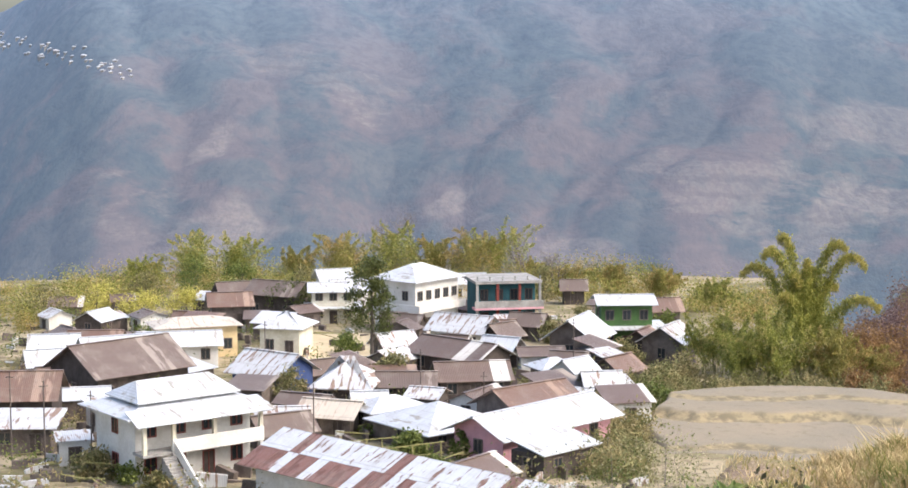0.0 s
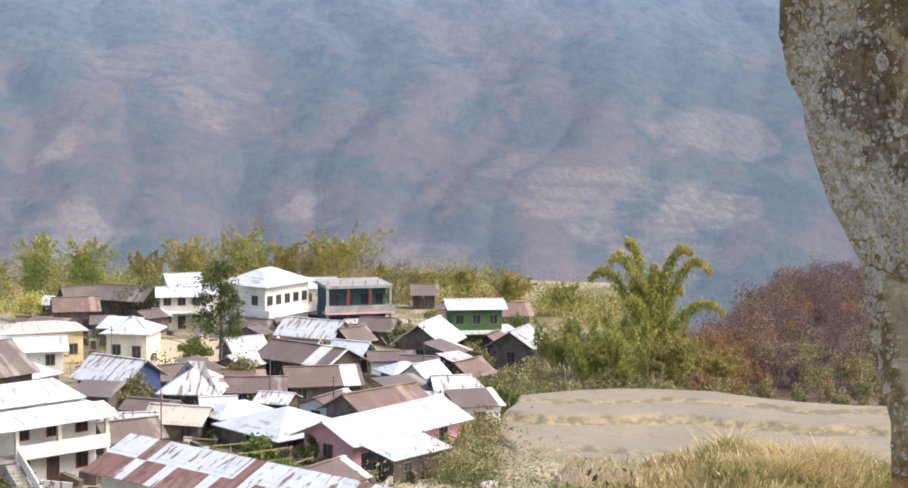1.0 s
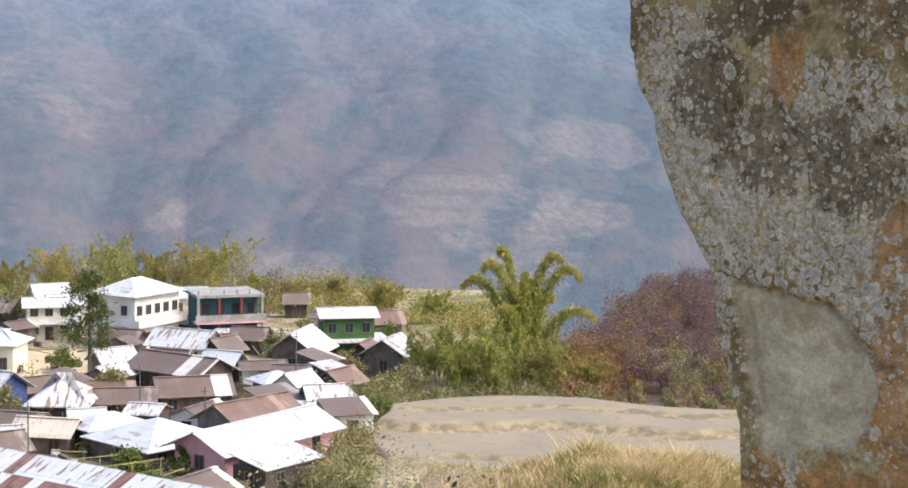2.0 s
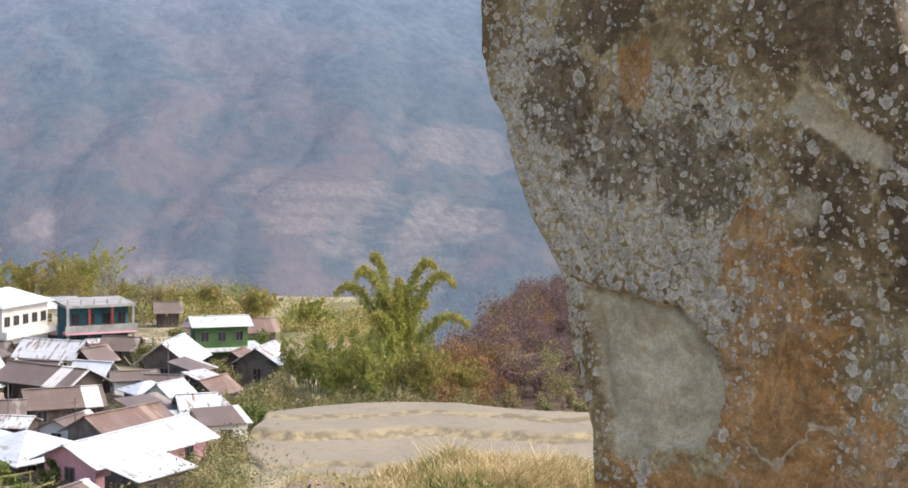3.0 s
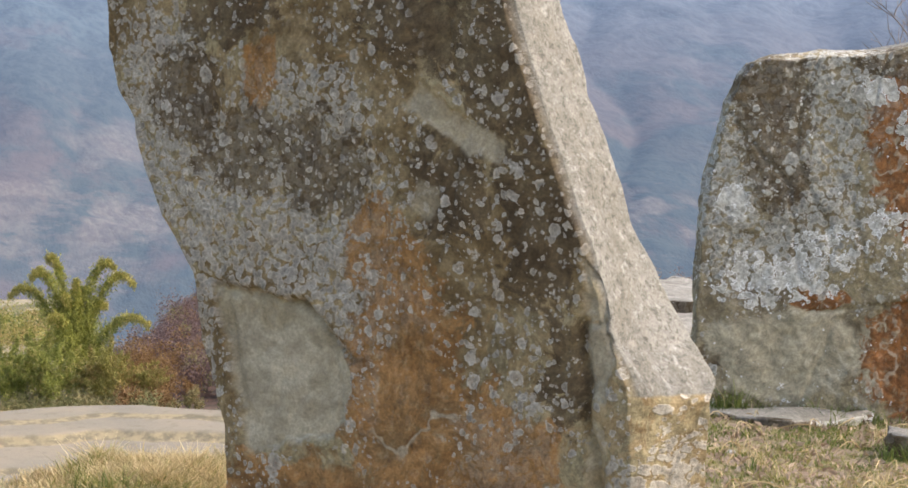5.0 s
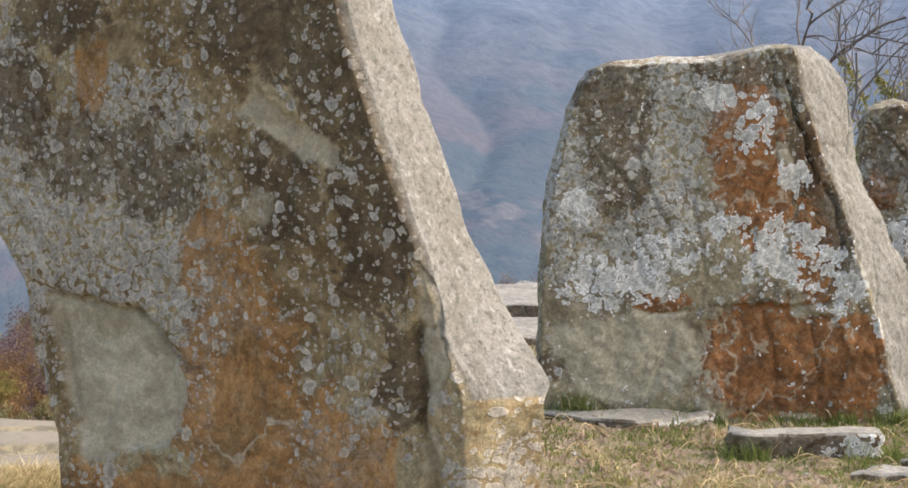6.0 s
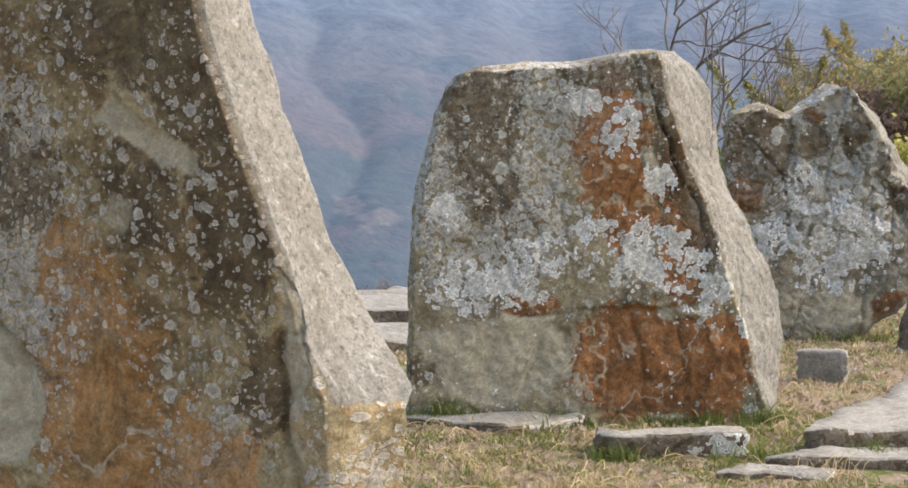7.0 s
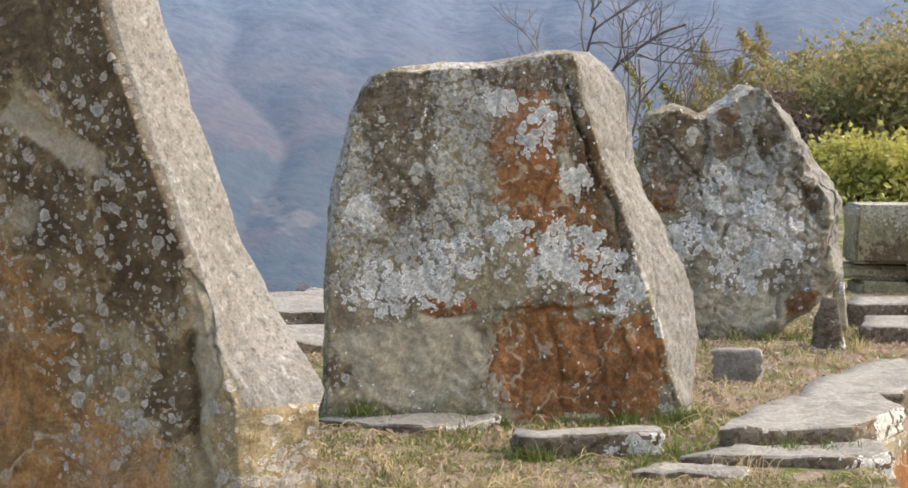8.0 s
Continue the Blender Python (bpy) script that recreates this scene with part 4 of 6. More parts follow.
def terraced_field(az0, az1, r_front, r_back, steps, material):
    azs, rs = np.linspace(az0, az1, 320), np.linspace(r_front - 2, r_back + 2, 200)
    rr, aa = np.meshgrid(rs, azs, indexing="ij")
    x, y = rr * np.sin(np.radians(aa)), rr * np.cos(np.radians(aa))
    near, far = r_front + 1.5 * np.sin(aa * 0.9), r_back + 1.6 * np.sin(aa * 0.55 + 2) - 0.7 * np.abs(aa - 14.0)
    left = az0 + 0.6 + 0.35 * np.sin(rr * 0.35)
    z = -23.1 - 0.036 * 145 + 0 * x
    bank = np.zeros_like(x)
    for r_step, height, wobble in steps:
        edge = r_step + wobble * np.sin(aa * 0.8 + r_step) + 0.35 * np.sin(aa * 2.1) + 0.12 * np.sin(aa * 7.3)
        z = z + height * smoothstep(edge - 1.0, edge + 1.0, rr)
        bank = np.maximum(bank, np.exp(-((rr - edge + 0.3) / 0.9) ** 2))
    out = np.minimum(smoothstep(near - 1.2, near, rr), smoothstep(far + 1.2, far, rr)) * smoothstep(left - 0.25, left + 0.25, aa)
    base = ground_height(x, y) - 0.6
    z = np.where(out > 0, base + (np.maximum(z, base + 0.65) - base) * out, base)
    bank = np.maximum(bank, 1 - out)
    verts = np.stack([x, y, z], -1).reshape(-1, 3)
    n, m = rr.shape
    i, j = np.meshgrid(np.arange(n - 1), np.arange(m - 1), indexing="ij")
    faces = np.stack([i * m + j, (i + 1) * m + j, (i + 1) * m + j + 1, i * m + j + 1], -1).reshape(-1, 4)
    ob = mesh_object("field", verts, faces, material, smooth=True)
    ob.data.attributes.new("bank", "FLOAT", "POINT").data.foreach_set("value", bank.reshape(-1).astype(np.float32))
    return ob


field = terraced_field(6.2, 24.0, 128.5, 153.5, [(131.5, 0.35, 0.8), (142.0, 0.7, 0.9), (148.0, 0.2, 1.2)], field_material())
tagged(field, "bare dry terraced field with straw-coloured banks", "field", kind="structure")

# ---- houses ----
def roof_metal(name, color, stain, share, stripes=0.0, metal=0.15):
    g = Graph(name, 0.42, metal, 0.4)
    streak = g.noise(1.0, 4.0, 0.6, g.stretch(2.2, 0.5, 0.5))
    fine = g.noise(7.0, 3.0)
    c = g.mix(g.calc("MULTIPLY", g.fit(fine, 0.35, 0.7), 0.25), color, tuple(v * 0.8 for v in color))
    sheet = g.add("ShaderNodeTexWhiteNoise", noise_dimensions="1D")
    g.feed(sheet.inputs["W"], g.calc("FLOOR", g.calc("MULTIPLY", g.axis("X"), 1.25)))
    tone = g.calc("ADD", g.calc("MULTIPLY", streak, 1.0 - stripes), g.calc("MULTIPLY", sheet.outputs["Value"], stripes))
    stained = g.fit(tone, 1.0 - share, 1.06 - share)
    c = g.mix(stained, c, stain)
    across = g.calc("FRACT", g.calc("MULTIPLY", g.axis("X"), 1.25))
    down = g.calc("FRACT", g.calc("MULTIPLY", g.axis("Y"), 0.55))
    seam = g.calc("MAXIMUM", g.fit(across, 0.06, 0.02), g.fit(down, 0.05, 0.02))
    c = g.mix(g.calc("MULTIPLY", seam, 0.38), c, (0.16, 0.14, 0.13))
    grime = g.noise(0.5, 5.0, 0.7)
    c = g.mix(g.calc("MULTIPLY", g.fit(grime, 0.45, 0.7), 0.35), c, (0.24, 0.21, 0.18))
    rib = g.calc("SINE", g.calc("MULTIPLY", g.axis("X"), 40.0))
    g.bump(rib, 0.35, 0.02)
    return g.done(c, g.fit(stained, 0.0, 1.0, 0.42, 0.85))


WHITE_ROOF = roof_metal("white_sheet_metal", (0.54, 0.56, 0.585), (0.36, 0.34, 0.31), 0.42)
OLD_ROOF = roof_metal("weathered_sheet_metal", (0.52, 0.53, 0.54), (0.26, 0.18, 0.14), 0.47)
RUST_ROOF = roof_metal("rusty_sheet_metal", (0.15, 0.092, 0.068), (0.28, 0.20, 0.155), 0.45, 0.3, 0.0)
BROWN_ROOF = roof_metal("brown_sheet_metal", (0.13, 0.095, 0.078), (0.27, 0.23, 0.20), 0.42, 0.35, 0.0)
STRIPED_ROOF = roof_metal("patched_sheet_metal", (0.13, 0.09, 0.072), (0.52, 0.50, 0.47), 0.34, 0.8, 0.0)
PALE_ROOF = roof_metal("pale_pink_roofing", (0.52, 0.46, 0.38), (0.40, 0.33, 0.27), 0.45, 0.0, 0.0)
CONCRETE = plain("grey_concrete", (0.34, 0.33, 0.31), (0.20, 0.19, 0.18), 0.8)
WHITE_WALL = plain("white_limewash", (0.66, 0.645, 0.61), (0.52, 0.50, 0.46), 0.5, 0.9)
CREAM_WALL = plain("cream_plaster", (0.72, 0.68, 0.57), (0.55, 0.5, 0.38), 0.5, 0.9)
YELLOW_WALL = plain("yellow_plaster", (0.66, 0.52, 0.30), (0.52, 0.40, 0.23), 0.5, 0.9)
PINK_WALL = plain("pink_plaster", (0.62, 0.34, 0.37), (0.5, 0.27, 0.3), 0.5, 0.9)
GREEN_WALL = plain("green_paint", (0.07, 0.145, 0.04), (0.045, 0.095, 0.03), 0.6)
TEAL_WALL = plain("teal_paint", (0.035, 0.125, 0.14), (0.025, 0.08, 0.095), 0.6)
TIMBER = plain("weathered_timber", (0.17, 0.14, 0.12), (0.09, 0.07, 0.06), 1.2)
DARK_TIMBER = plain("dark_timber", (0.09, 0.07, 0.06), (0.045, 0.035, 0.03), 1.2)
RED_WOOD = plain("red_brown_paint", (0.22, 0.05, 0.035), (0.14, 0.035, 0.03), 2.0, 0.5)
BLUE_PAINT = plain("blue_paint", (0.05, 0.08, 0.20), (0.03, 0.05, 0.12), 1.0)
PANE = Graph("window_pane", 0.12, 0.0, 0.6).done((0.03, 0.035, 0.04))


def gable_roof(parent, w, d, h, rise, over, material, thick=0.07, label=""):
    """Two sheet-metal slopes and a ridge cap, ridge along the width."""
    run = d / 2 + over
    drop = rise * over / (d / 2)
    for side in (-1, 1):
        bm = bmesh.new()
        x0, x1 = -w / 2 - over, w / 2 + over
        v = [bm.verts.new(p) for dz in (0.0, thick) for p in ((x0, side * run, h - drop + dz), (x1, side * run, h - drop + dz), (x1, 0, h + rise + dz), (x0, 0, h + rise + dz))]
        for f in ((0, 1, 2, 3), (7, 6, 5, 4), (0, 4, 5, 1), (1, 5, 6, 2), (2, 6, 7, 3), (3, 7, 4, 0)):
            bm.faces.new([v[i] for i in f])
        bmesh.ops.recalc_face_normals(bm, faces=bm.faces)
        part("roof_slope", bm, material, parent, label)
    part("ridge_cap", box(-w / 2 - over, w / 2 + over, -0.18, 0.18, h + rise + thick - 0.03, h + rise + thick + 0.05), material, parent)


def hip_roof(parent, w, d, h, rise, over, material, inset=None, thick=0.09, label="", name="roof"):
    a, b = w / 2 + over, d / 2 + over
    inset = b if inset is None else inset
    bm = bmesh.new()
    low = [bm.verts.new((x, y, h - 0.15)) for x, y in ((-a, -b), (a, -b), (a, b), (-a, b))]
    mid = [bm.verts.new((x, y, h - 0.15 + thick)) for x, y in ((-a, -b), (a, -b), (a, b), (-a, b))]
    l, r = bm.verts.new((-a + inset, 0, h + rise)), bm.verts.new((a - inset, 0, h + rise))
    bm.faces.new(low[::-1])
    for i in range(4):
        bm.faces.new((low[i], low[(i + 1) % 4], mid[(i + 1) % 4], mid[i]))
    for f in ((mid[0], mid[1], r, l), (mid[1], mid[2], r), (mid[2], mid[3], l, r), (mid[3], mid[0], l)):
        bm.faces.new(f)
    return part(name, bm, material, parent, label)


def opening(parent, name, x, y, z, w, h, facing, frame_mat, pane_mat):
    """A window or door on the front (-y) or the flank (-x): a frame with a sunk pane."""
    m = pose(x, y, z) if facing == "front" else pose(x, y, z, 0, 0, -90)
    outer = bmesh.new()
    t = 0.09
    for x0, x1, z0, z1 in ((-w / 2, w / 2, 0, t), (-w / 2, w / 2, h - t, h), (-w / 2, -w / 2 + t, t, h - t), (w / 2 - t, w / 2, t, h - t), (-0.03, 0.03, t, h - t)):
        block(outer, x0, x1, -0.07, 0.04, z0, z1)
    ob = part(name, outer, frame_mat, parent)
    ob.matrix_basis = m
    part("pane" if name == "window" else "leaf", box(-w / 2 + t, w / 2 - t, -0.02, 0.02, t, h - t), pane_mat, ob)


BUILT = []


def house(x, y, w, d, h, rise, turn, roof, roof_mat, wall_mat, label, storeys=1, windows=2, over=0.6, frame_mat=None, door=True, lift=0.0, flank=1, size=0.72):
    w, d, rise = w * size, d * size, rise * (0.4 + 0.6 * size)
    BUILT.append((x, y, max(w, d) * 0.5))
    z = ground_z(x, y) + lift
    ob = thing("house", x, y, z, turn, label, "house", "village houses")
    bm = bmesh.new()
    block(bm, -w / 2, w / 2, -d / 2, d / 2, -1.2 - lift, h)
    if roof == "gable":
        for sx in (-1, 1):
            a = [bm.verts.new((sx * w / 2, yy, zz)) for yy, zz in ((-d / 2, h), (d / 2, h), (0, h + rise - 0.02))]
            b = [bm.verts.new((sx * (w / 2 - 0.15), yy, zz)) for yy, zz in ((-d / 2, h), (d / 2, h), (0, h + rise - 0.02))]
            bm.faces.new(a), bm.faces.new(b[::-1])
            for i in range(3):
                bm.faces.new((a[i], a[(i + 1) % 3], b[(i + 1) % 3], b[i]))
    bmesh.ops.recalc_face_normals(bm, faces=bm.faces)
    part("wall", bm, wall_mat, ob)
    if roof == "gable":
        gable_roof(ob, w, d, h, rise, over, roof_mat)
    elif roof == "hip":
        hip_roof(ob, w, d, h, rise, over, roof_mat)
    elif roof == "shed":
        bm = bmesh.new()
        v = [bm.verts.new(p) for dz in (0, 0.07) for p in ((-w / 2 - over, -d / 2 - over, h + 0.02 + dz), (w / 2 + over, -d / 2 - over, h + 0.02 + dz), (w / 2 + over, d / 2 + over, h + rise + dz), (-w / 2 - over, d / 2 + over, h + rise + dz))]
        for f in ((3, 2, 1, 0), (4, 5, 6, 7), (0, 1, 5, 4), (1, 2, 6, 5), (2, 3, 7, 6), (3, 0, 4, 7)):
            bm.faces.new([v[i] for i in f])
        part("roof", bm, roof_mat, ob)
    frame_mat = frame_mat or TIMBER
    level = h / storeys
    for s in range(storeys):
        for k in range(windows):
            px = -w / 2 + w * (k + 0.5) / windows
            if s == 0 and door and k == windows // 2:
                opening(ob, "door", px, -d / 2, 0.0, 1.0, min(2.0, level - 0.4), "front", frame_mat, DARK_TIMBER)
            else:
                opening(ob, "window", px, -d / 2, s * level + 0.9, 1.0, min(1.2, level - 1.2), "front", frame_mat, PANE)
        for k in range(flank):
            opening(ob, "window", -w / 2, -d / 2 + d * (k + 0.5) / flank, s * level + 0.9, 0.95, min(1.2, level - 1.2), "flank", frame_mat, PANE)
    return ob


G = 38.0
W_, O_, R_, B_, S_, P_ = WHITE_ROOF, OLD_ROOF, RUST_ROOF, BROWN_ROOF, STRIPED_ROOF, PALE_ROOF
house(6.2, 129.1, 12.6, 5.0, 2.7, 1.1, 46, "gable", W_, PINK_WALL, "pink-walled house with a white sheet-metal roof", over=0.8, size=1.0, windows=3)
house(7.3, 120.7, 5.7, 3.2, 1.9, 0.8, 44, "shed", W_, DARK_TIMBER, "lean-to shed under white sheet metal", over=0.3, size=1.0, windows=2)
house(-1.3, 133.4, 7.4, 7.5, 1.9, 1.5, 38, "hip", W_, TIMBER, "timber house with a wide white metal roof", over=0.6, size=1.0, windows=3)
house(6.1, 136.1, 6.9, 5.0, 3.0, 1.3, 40, "gable", R_, TIMBER, "timber house with a rusty brown roof", over=0.6, size=1.0, windows=3)
house(-9.6, 150.2, 4.6, 6.0, 2.4, 2.3, -8, "hip", O_, DARK_TIMBER, "dark timber house under a weathered metal roof", over=0.6, size=1.0, windows=2)
house(-4.3, 151.7, 4.9, 3.6, 2.0, 0.9, -0, "gable", B_, DARK_TIMBER, "low dark shed with a brown roof", over=0.4, size=1.0, windows=3)
house(-16.9, 155.8, 5.5, 5.0, 2.8, 1.5, -35, "gable", O_, BLUE_PAINT, "blue-walled house with a patched white roof", over=0.6, size=1.0, windows=2)
house(-31.0, 155.0, 9.7, 8.0, 3.2, 2.2, 44, "gable", B_, DARK_TIMBER, "long dark timber house with a brown roof", over=0.6, size=1.0, windows=4)
house(0.6, 169.0, 9.0, 5.0, 2.5, 1.2, -42, "gable", S_, DARK_TIMBER, "dark house with a patched brown and white roof", over=0.6, size=1.0, windows=3)
house(1.6, 154.2, 6.4, 4.6, 2.3, 1.2, 9, "gable", S_, DARK_TIMBER, "low house with a striped rusty roof", over=0.4, size=1.0, windows=3)
house(13.4, 180.0, 8.5, 6.2, 3.1, 1.9, 68, "gable", W_, TIMBER, "grey timber house with a white gable roof", windows=2, over=0.9)
house(9.8, 164.6, 5, 4, 1.7, 1.0, 25, "hip", W_, TIMBER, "small hut with a white hipped roof", windows=1)
house(16.0, 163.6, 5, 4, 1.8, 1.2, 50, "gable", R_, TIMBER, "small hut with a rusty roof", windows=1)
house(14.4, 156.2, 4.4, 2.8, 1.4, 0.5, 10, "shed", O_, TIMBER, "open shed under old metal sheets", windows=1, door=False)
green = house(19.2, 190.0, 8, 6, 5.6, 0.8, 4, "gable", W_, GREEN_WALL, "two-storey green house with white metal roofs", storeys=2, windows=3)
hip_roof(green, 9, 6.6, 2.9, 0.5, 0.3, WHITE_ROOF, name="veranda_roof")
house(22.9, 178.0, 6.5, 6, 2.9, 1.6, 62, "gable", O_, TIMBER, "grey timber house with a whitish gable roof", windows=2)
house(20.7, 183.6, 4.5, 5, 2.0, 1.4, 64, "gable", R_, DARK_TIMBER, "small hut with a rust-red gable roof", windows=1)
house(25.4, 205.5, 5, 5, 3.2, 1.3, 10, "gable", R_, TIMBER, "small rusty-roofed house behind", windows=1)
house(1.6, 243.5, 7, 6, 3.0, 1.2, 8, "gable", W_, WHITE_WALL, "white house with a white roof", windows=2)
house(1.2, 187.3, 9, 6, 2.8, 1.6, -30, "gable", O_, CREAM_WALL, "cream house with a dented metal roof", windows=3)
house(-18.6, 186.3, 4.5, 5.0, 3.4, 1.5, -13, "hip", W_, CREAM_WALL, "tall cream house with a white gable roof", over=0.6, size=1.0, windows=2)
house(-28.8, 185.6, 12, 7, 3.6, 0.9, 20, "hip", P_, YELLOW_WALL, "yellow-walled house with a pale flat-pitched roof", windows=4)
house(-28.2, 211.0, 6.5, 6, 3.2, 1.4, 12, "gable", R_, TIMBER, "timber house with a rusty roof", windows=2)
house(-23.0, 221.0, 9.5, 6, 3.6, 1.6, -24, "gable", B_, DARK_TIMBER, "dark house with a brown roof", windows=3)
house(-28.5, 224.5, 8, 6, 3.2, 1.6, 20, "gable", B_, DARK_TIMBER, "dark house with a brown roof", windows=3)
house(-17.4, 243.0, 6, 5, 3.6, 1.4, 20, "gable", W_, WHITE_WALL, "white house with a white roof", windows=2)
house(-14.4, 227.5, 6, 5, 3.6, 1.4, 30, "gable", W_, WHITE_WALL, "white house with a white roof", windows=2)
two = house(-15.6, 216.0, 7.5, 6, 4.4, 0.9, 6, "gable", W_, CREAM_WALL, "two-storey pale house with white metal roofs", storeys=2, windows=3)
hip_roof(two, 7.2, 6.0, 2.3, 0.3, 0.2, WHITE_ROOF, name="veranda_roof")
house(-29.2, 178.0, 11, 5, 2.7, 1.2, 12, "gable", W_, WHITE_WALL, "long white house with a white metal roof", windows=3)
house(-35.2, 172.6, 8, 6, 2.7, 1.4, 24, "gable", W_, WHITE_WALL, "white house with a bright metal roof", windows=2)
house(-37.9, 162.5, 9, 5, 2.7, 1.2, 20, "gable", W_, TIMBER, "timber house with a bright metal roof", windows=3)
house(-42.3, 177.3, 6, 5, 2.4, 1.2, 10, "gable", W_, TIMBER, "small house with a bright metal roof", windows=2)
house(-38.9, 182.0, 7, 5, 2.5, 1.0, 0, "gable", R_, TIMBER, "small house with a brown roof", windows=2)
house(-36.0, 137.5, 9, 7, 3.6, 1.9, 4, "gable", R_, DARK_TIMBER, "dark timber house with a rusty roof", windows=3)
house(-33.4, 129.6, 6.5, 4, 2.2, 1.0, 0, "shed", O_, TIMBER, "open shed under old white sheets", windows=2)
house(-28.6, 125.2, 3.2, 2.6, 1.9, 0.4, 18, "shed", O_, WHITE_WALL, "small whitewashed outhouse with a tin roof", windows=1, over=0.25)
house(-25.6, 128.5, 2.6, 3.0, 2.3, 0.5, 38, "shed", O_, CONCRETE, "small grey lean-to with a tin roof", windows=1, over=0.25)
house(-13.6, 130.6, 5.5, 4, 1.7, 1.1, 30, "gable", B_, TIMBER, "low hut with a brown roof", windows=1)
house(-10.0, 137.6, 6, 4, 1.8, 1.0, -20, "gable", P_, TIMBER, "hut roofed with tan sheets", windows=2)
house(1.4, 114.2, 5, 5, 1.4, 1.0, 52, "gable", S_, TIMBER, "hut with a striped rusty roof", windows=1)
house(5.3, 185.0, 4, 4, 2.4, 1.2, 40, "gable", B_, DARK_TIMBER, "small hut with a brown roof", windows=1)
house(5.0, 175.5, 4.5, 4, 2.0, 1.3, -30, "gable", W_, TIMBER, "small hut with a white roof", windows=1)
house(16.9, 238.0, 4, 4, 2.4, 1.2, 0, "gable", B_, DARK_TIMBER, "small brown-roofed hut at the village's edge", windows=1)
house(8.9, 200.0, 5, 4, 2.2, 1.2, -20, "gable", B_, TIMBER, "small brown hut among the houses", windows=1)
house(-6.5, 182.0, 5, 4, 2.0, 1.2, 30, "gable", O_, TIMBER, "small hut with an old metal roof", windows=1)
house(-13.0, 162.5, 4, 3.5, 1.8, 1.0, 30, "gable", B_, TIMBER, "small brown-roofed hut between houses", windows=1)
house(10.5, 150.0, 4.2, 2.2, 1.3, 0.4, -5, "shed", W_, TIMBER, "low shed under white sheets", windows=1, door=False)
house(-6.8, 139.5, 4.5, 3, 1.6, 0.7, -10, "shed", P_, TIMBER, "low shed under tan sheets", windows=1, door=False)

house(-5.5, 138.4, 5.1, 3.6, 2.2, 0.8, 34, "hip", W_, TIMBER, "low timber annex with a white hipped roof", over=0.5, size=1.0, windows=2)
# the two-storey white house with a veranda, stairs and red joinery
near = house(-20.6, 122.4, 9.4, 6.0, 5.2, 1.2, G, "hip", W_, WHITE_WALL, "two-storey whitewashed house with a white metal roof", storeys=2, windows=4, over=1.0, frame_mat=RED_WOOD, flank=1, size=1.0)
hip_roof(near, 7.2, 4.0, 6.0, 1.1, 0.6, WHITE_ROOF, inset=1.2, name="upper_roof")
part("veranda_floor", box(-4.9, 4.9, -4.6, -3.0, 2.45, 2.65), CONCRETE, near)
part("parapet", box(-2.6, 4.9, -4.65, -4.5, 2.5, 3.5), WHITE_WALL, near)
for px in (-4.7, -2.4, 0.9, 4.75):
    part("pillar", box(px - 0.14, px + 0.14, -4.55, -4.27, 2.65, 5.1), CREAM_WALL, near)
for px in (-2.4, 4.75):
    part("pillar", box(px - 0.14, px + 0.14, -4.55, -4.27, -0.6, 2.45), WHITE_WALL, near)
veranda = bmesh.new()
v = [veranda.verts.new(p) for dz in (0, 0.07) for p in ((-5.6, -5.2, 4.75 + dz), (5.6, -5.2, 4.75 + dz), (5.4, -2.9, 5.5 + dz), (-5.4, -2.9, 5.5 + dz))]
for f in ((3, 2, 1, 0), (4, 5, 6, 7), (0, 1, 5, 4), (1, 2, 6, 5), (2, 3, 7, 6), (3, 0, 4, 7)):
    veranda.faces.new([v[i] for i in f])
part("veranda_roof", veranda, WHITE_ROOF, near)
for k in range(13):
    part("step", box(-3.5, -2.5, -4.65 - 0.28 * (k + 1), -4.65 - 0.28 * k, -0.8, 2.35 - 0.19 * k), CONCRETE, near)
rail = bmesh.new()
v = [rail.verts.new(p) for px in (-2.5, -2.36) for p in ((px, -4.65, 2.6), (px, -8.4, 0.1), (px, -8.4, 0.85), (px, -4.65, 3.4))]
for f in ((0, 1, 2, 3), (7, 6, 5, 4), (0, 4, 5, 1), (1, 5, 6, 2), (2, 6, 7, 3), (3, 7, 4, 0)):
    rail.faces.new([v[i] for i in f])
part("stair_wall", rail, WHITE_WALL, near)

# the tall white house and the flat-roofed teal house behind the tree
tall = house(-4.6, 208.5, 8.4, 6.4, 6.7, 1.7, 52, "hip", W_, WHITE_WALL, "tall two-storey white house with a hipped white roof", storeys=2, windows=5, over=0.7, flank=2, size=1.0)
part("balcony", box(-4.6, 4.6, -4.1, -3.2, 2.9, 3.15), WHITE_WALL, tall)
part("balcony_parapet", box(-4.6, 4.6, -4.15, -4.0, 2.9, 3.8), WHITE_WALL, tall)
part("balcony_parapet", box(-4.65, -4.5, -4.0, 3.2, 2.9, 3.8), WHITE_WALL, tall)
hip_roof(tall, 8.7, 7.2, 2.9, 0.25, 0.1, WHITE_ROOF, name="veranda_roof")

